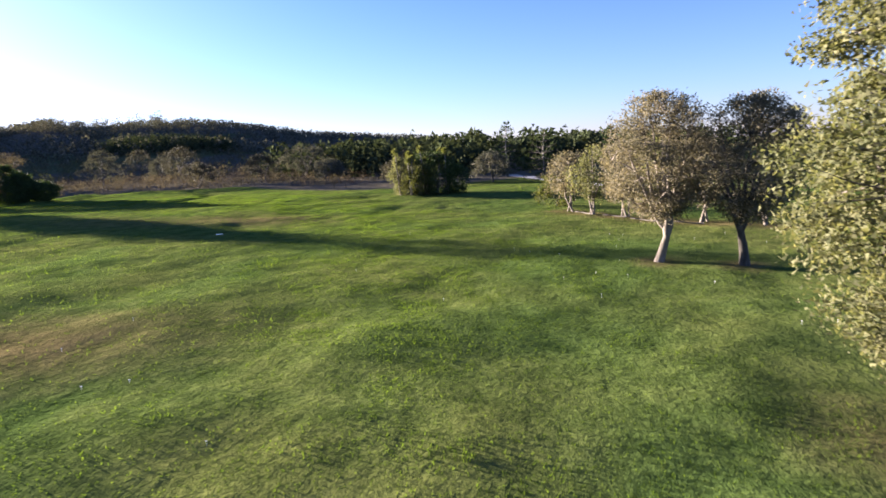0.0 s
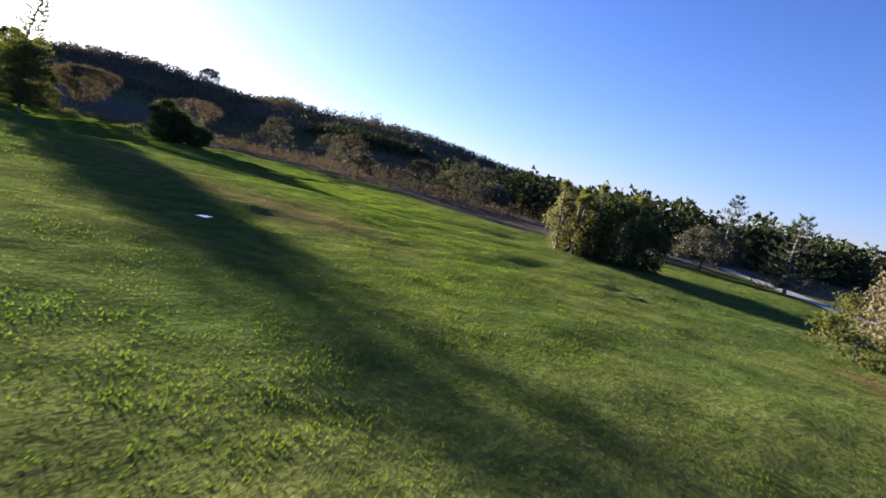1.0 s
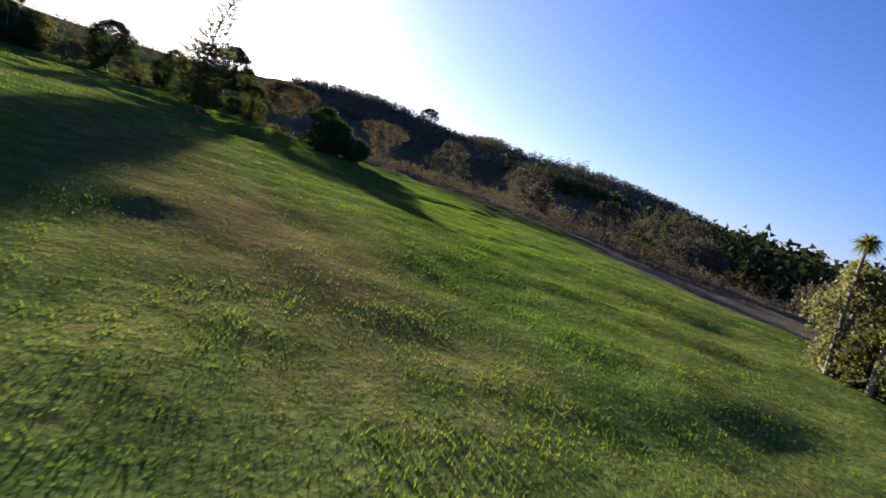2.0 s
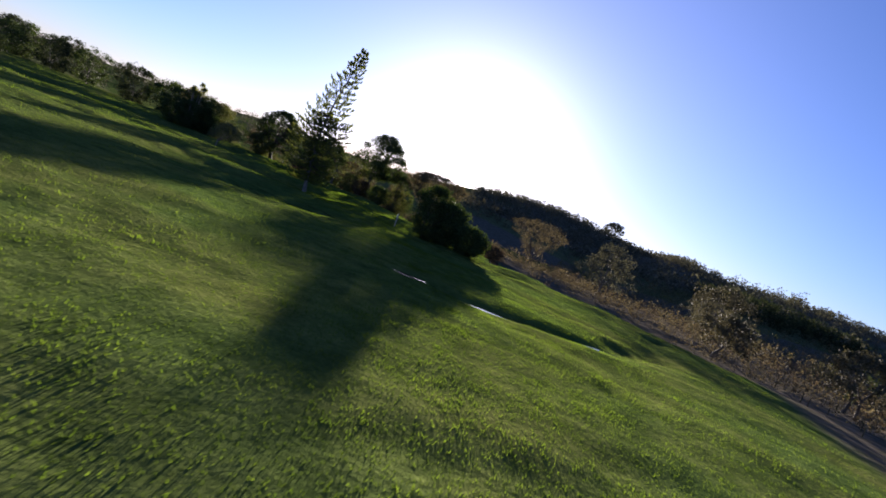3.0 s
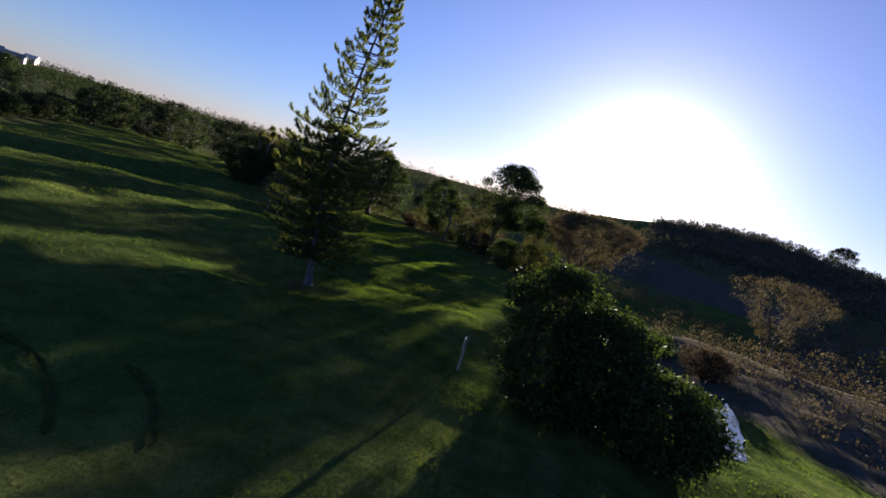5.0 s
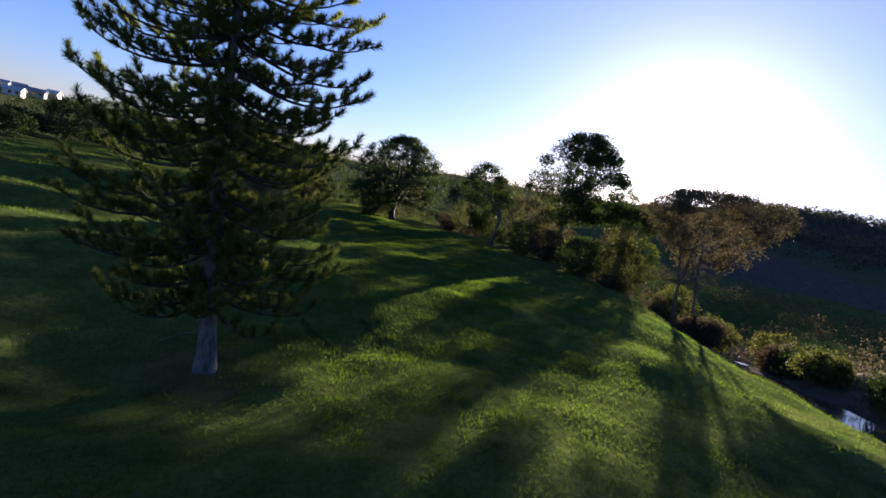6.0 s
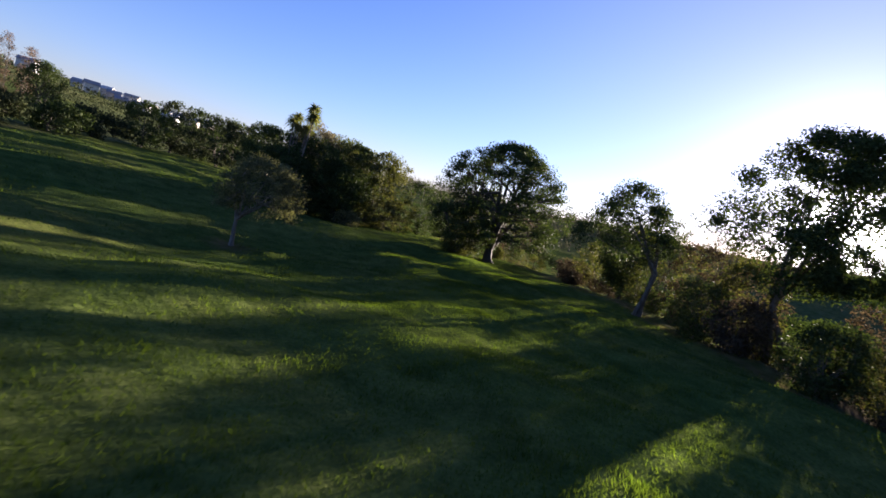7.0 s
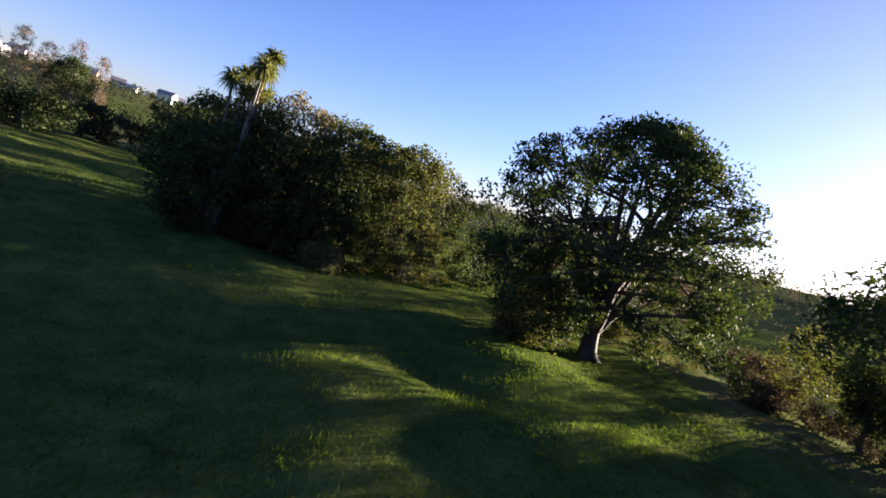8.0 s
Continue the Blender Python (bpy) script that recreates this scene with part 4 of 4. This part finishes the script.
for mat, seed, n_b, words in ((M_SCRUB, 31, 1200, "brown winter scrub and reeds between field and hills"), (M_TWIG, 38, 800, "grey tangle of bare shrubs along the stream")):
    p, s = scatter(n_b, lambda x, y: band(60, 190, 40, 140)(x, y) & (x < 8) & ((seed == 31) | (line_distance(x, y, STREAM) < 26)), 0.8, 2.2, (-190, 30, 60, 190))
    far_woods("scrub", p, s, mat, words, seed, 50, 1.05)
p, s = scatter(1200, band(100, 150, 85, 200), 1.5, 3.6, (-260, 20, 60, 260))
far_woods("scrub", p, s, M_TWIG, "grey-brown winter scrub on the lower slopes", 40, 48, 1.1)
p, s = scatter(160, band(80, 149, 110, 200), 2.0, 4.5, (-260, 60, 60, 260))
far_woods("scrub", p, s, M_OLIVE, "mixed bushes on the lower slopes", 32, 90, 0.9)
p, s = scatter(4200, lambda x, y: band(95, 166, 190, 640)(x, y) & (band(95, 151, 190, 640)(x, y) | band(150, 166, 270, 640)(x, y)), 3.0, 7.0, (-680, 20, 60, 690))
far_woods("far_woods", p, s, M_WOODS, "dark wooded hills beyond the field", 33, 38, 2.1, 0.15)
p, s = scatter(1100, band(138, 166, 210, 460), 2.4, 5.6, (-480, -160, 90, 360))
far_woods("far_woods", p, s, M_UMBEL, "olive-grey bush on the near face of the hill", 41, 34, 1.7, 0.05)
p, s = scatter(420, lambda x, y: bell(x, y, *KNOLL, 34, 30) > 0.4, 4.6, 6.6, (-250, -100, 150, 280))
far_woods("far_woods", p, s, M_HEDGE, "block of planted pines on a knoll", 37, 60, 1.25, 0.8)
p, s = scatter(18, lambda x, y: np.hypot(x + 447, y - 443) < 34, 11.0, 16.0, (-500, -390, 390, 500))
far_woods("far_woods", p, s, M_WOODS, "few spiky conifers on the skyline", 39, 90, 1.1, 1.0)
p, s = scatter(460, lambda x, y: band(58, 114, 62, 200)(x, y) & (line_distance(x, y, ((4.0, 104.0), (14.5, 92.0), (24.0, 70.0))) > 5), 4.5, 8.5, (-60, 140, 90, 260))
far_woods("far_woods", p, s, M_HEDGE, "line of dark trees behind the far field", 34, 125, 1.75, 0.1)
p, s = scatter(800, band(162, 215, 150, 440), 2.5, 5.5, (-520, -130, -160, 200))
far_woods("far_woods", p, s, M_WOODS, "scattered trees on the grassy slope across the valley", 35, 48, 1.3)
p, s = scatter(1900, band(205, 275, 140, 440), 1.6, 3.4, (-440, 20, -440, 0))
far_woods("far_woods", p, s, M_HEDGE, "trees and gardens on the settled hillside", 36, 42, 2.1, 0.08)


# ---------------------------------------------------------------- houses on the hillside
def box(s, x0, x1, y0, y1, z0, z1):
    v = [(x, y, z) for z in (z0, z1) for y in (y0, y1) for x in (x0, x1)]
    s.add(v, [(0, 2, 3, 1), (4, 5, 7, 6), (0, 1, 5, 4), (2, 6, 7, 3), (0, 4, 6, 2), (1, 3, 7, 5)])


def house(place, turn, w, d, h, wall_mat, roof_mat):
    top = thing("house", place, "house with a gabled roof on the far hillside", "house", "houses on the hill")
    top.rotation_euler = (0, 0, radians(turn))
    s = Shape()
    box(s, -w / 2, w / 2, -d / 2, d / 2, -2.0, h)
    s.add([(-w / 2, -d / 2, h), (-w / 2, d / 2, h), (-w / 2, 0, h + d * 0.28), (w / 2, -d / 2, h), (w / 2, d / 2, h), (w / 2, 0, h + d * 0.28)], [(0, 2, 1), (3, 4, 5)])
    part("wall", s, wall_mat, top, shade=False)
    s, e = Shape(), 0.45
    rz, k = h + d * 0.28, 0.56
    for q in (-1, 1):
        lo, hi = (q * (d / 2 + e), h - e * k), (0.0, rz)
        a = [(x, lo[0], lo[1] + t) for x in (-w / 2 - e, w / 2 + e) for t in (0.03, 0.15)] + [(x, hi[0], hi[1] + t) for x in (-w / 2 - e, w / 2 + e) for t in (0.03, 0.15)]
        s.add(a, [(1, 3, 7, 5), (0, 4, 6, 2), (0, 1, 5, 4), (2, 6, 7, 3), (0, 2, 3, 1), (4, 5, 7, 6)])
    part("roof", s, roof_mat, top, shade=False)
    for storey in range(int(h // 2.6)):
        for i in range(int(w // 2.6)):
            x = -w / 2 + 1.3 + i * 2.6
            for q in (-1, 1):
                s = Shape()
                box(s, x - 0.6, x + 0.6, *sorted((q * (d / 2 - 0.05), q * (d / 2 + 0.04))), 0.8 + 2.6 * storey, 2.0 + 2.6 * storey)
                part("window", s, M_GLASS, top, shade=False)
    return top


rh = np.random.default_rng(77)
for k in range(44):
    az, r = radians(rh.uniform(224, 256)), rh.uniform(300, 390)
    x, y = MID[0] + r * math.cos(az), MID[1] + r * math.sin(az)
    house(at(x, y), math.degrees(az) + 90 + rh.uniform(-25, 25), rh.uniform(5.0, 7.5), rh.uniform(4.0, 5.2), rh.choice((2.6, 2.6, 2.6, 4.2)), (M_WALL, M_WALL, M_WALL_B)[k % 3], (M_ROOF, M_ROOF_B)[k % 2])

# the little sign by the bush
post = thing("sign_post", at(-66.6, 62.4), "short timber post with a pale sign plate", "sign")
s = Shape()
s.tube([(0, 0, -0.2), (0, 0, 1.5)], [0.07, 0.06], 8)
part("post", s, M_POST, post)
s = Shape()
box(s, -0.3, 0.3, -0.09, -0.06, 0.95, 1.4)
part("plate", s, M_SIGN, post, shade=False)

# ---------------------------------------------------------------- grass
lane = [(24, 4), (21, 18), (13, 35), (4, 46), (-5, 54), (-16, 60), (-34, 64), (-62, 60), (-76, 58), (-97, 53), (-118, 43)]
rg = np.random.default_rng(99)
n = 5500000
gx_, gy_ = rg.uniform(-150, 45, n), rg.uniform(-12, 98, n)
dist = line_distance(gx_, gy_, lane)
clump = np.clip(0.5 + 0.9 * value_noise(gx_ / 0.55, gy_ / 0.55) + 0.9 * value_noise(gx_ / 1.7 + 7, gy_ / 1.7), 0, 1.4)
keep = (rg.random(n) < (0.9 * np.exp(-(dist / 7.0) ** 2) + 0.02 + 0.09 * np.exp(-(dist / 25.0) ** 2)) * (0.72 + 0.28 * clump)) & inside(gx_, gy_, FIELD_EDGE)
keep &= rg.random(n) > 0.85 * bell(gx_, gy_, 6.5, 17.5, 5.0, 3.4, 30) + 0.7 * bell(gx_, gy_, -6, 46.5, 8, 3.5, 10)
for _, px, py, pa, pb, pturn in PUDDLES:
    keep &= bell(gx_, gy_, px, py, pa * 1.2 + 0.5, pb * 1.2 + 0.5, pturn) < 0.37
gx_, gy_, dist, clump = gx_[keep], gy_[keep], dist[keep], clump[keep]
ci, cj = np.clip(np.searchsorted(gx, gx_) - 1, 0, len(gx) - 2), np.clip(np.searchsorted(gy, gy_) - 1, 0, len(gy) - 2)
fx_, fy_ = (gx_ - gx[ci]) / (gx[ci + 1] - gx[ci]), (gy_ - gy[cj]) / (gy[cj + 1] - gy[cj])
gz_ = (Z[ci, cj] * (1 - fx_) + Z[ci + 1, cj] * fx_) * (1 - fy_) + (Z[ci, cj + 1] * (1 - fx_) + Z[ci + 1, cj + 1] * fx_) * fy_
n = len(gx_)
coarse = 1 + np.clip(dist - 6, 0, 30) / 18
tall = (0.022 + 0.04 * rg.random(n) ** 1.5 + 0.04 * clump ** 2) * (0.65 + 0.35 * coarse) * (1 + 0.8 * smooth(-50, -80, gx_))
lean_ = rg.normal(size=(n, 2)) * (0.5 * tall)[:, None] + (0.012, -0.008)
foot = np.stack([gx_, gy_, gz_ - 0.012], 1)
tip = foot + np.column_stack([lean_, tall])
ang = rg.uniform(0, np.pi, n)
w = np.stack([np.cos(ang), np.sin(ang), np.zeros(n)], 1) * ((0.006 + 0.009 * rg.random(n)) * coarse)[:, None]
blades = Shape()
blades.add(np.stack([foot - w, foot + w, tip], 1).reshape(-1, 3), np.arange(3 * n).reshape(n, 3))
tagged(new("grass", blades.mesh("grass", M_GRASS, True)), "short lush pasture grass in uneven tufts", "grass", kind="stuff")

# fallen limbs under the row of pale trees
rf = np.random.default_rng(61)
for k, (x, y, turn) in enumerate(((20.6, 49.2, 140), (22.8, 47.2, 155), (24.6, 45.4, 150), (27.2, 43.8, 165))):
    log = thing("fallen_branch", at(x, y, 0.1), "pale bare branch lying under the row of trees", "branch", "fallen branches")
    c, q = math.cos(radians(turn)), math.sin(radians(turn))
    w = Shape()
    w.tube([(c * v, q * v, 0.03 * math.sin(3 * v) + 0.02) for v in np.linspace(-0.9, 0.9, 9)], np.linspace(0.055, 0.025, 9), 7)
    part("stem", w, M_BARK, log)
    w = Shape()
    w.tube(bez((c * 0.3, q * 0.3, 0.03), (c * 0.6 - q * 0.2, q * 0.6 + c * 0.2, 0.15), (c * 0.9 - q * 0.4, q * 0.9 + c * 0.4, 0.3), 6), np.linspace(0.04, 0.012, 6), 5)
    part("twig", w, M_BARK, log)

# small white flowers dotted through the grass
flowers = Shape()
for x, y in zip(rf.uniform(8, 30, 36), rf.uniform(9, 40, 36)):
    z, rr = float(ground_z(x, y)) + 0.1, rf.uniform(0.015, 0.028)
    a = np.linspace(0, 2 * np.pi, 7)[:-1]
    flowers.add(np.concatenate([np.stack([x + np.cos(a) * rr, y + np.sin(a) * rr, np.full(6, z)], 1), [[x, y, z + 0.015]]]), [[i, (i + 1) % 6, 6] for i in range(6)])
    flowers.tube([(x, y, z - 0.12), (x, y, z)], [0.004, 0.003], 3)
tagged(new("flowers", flowers.mesh("flowers", M_PETAL)), "small white daisies dotted through the pasture", "flowers", kind="stuff")
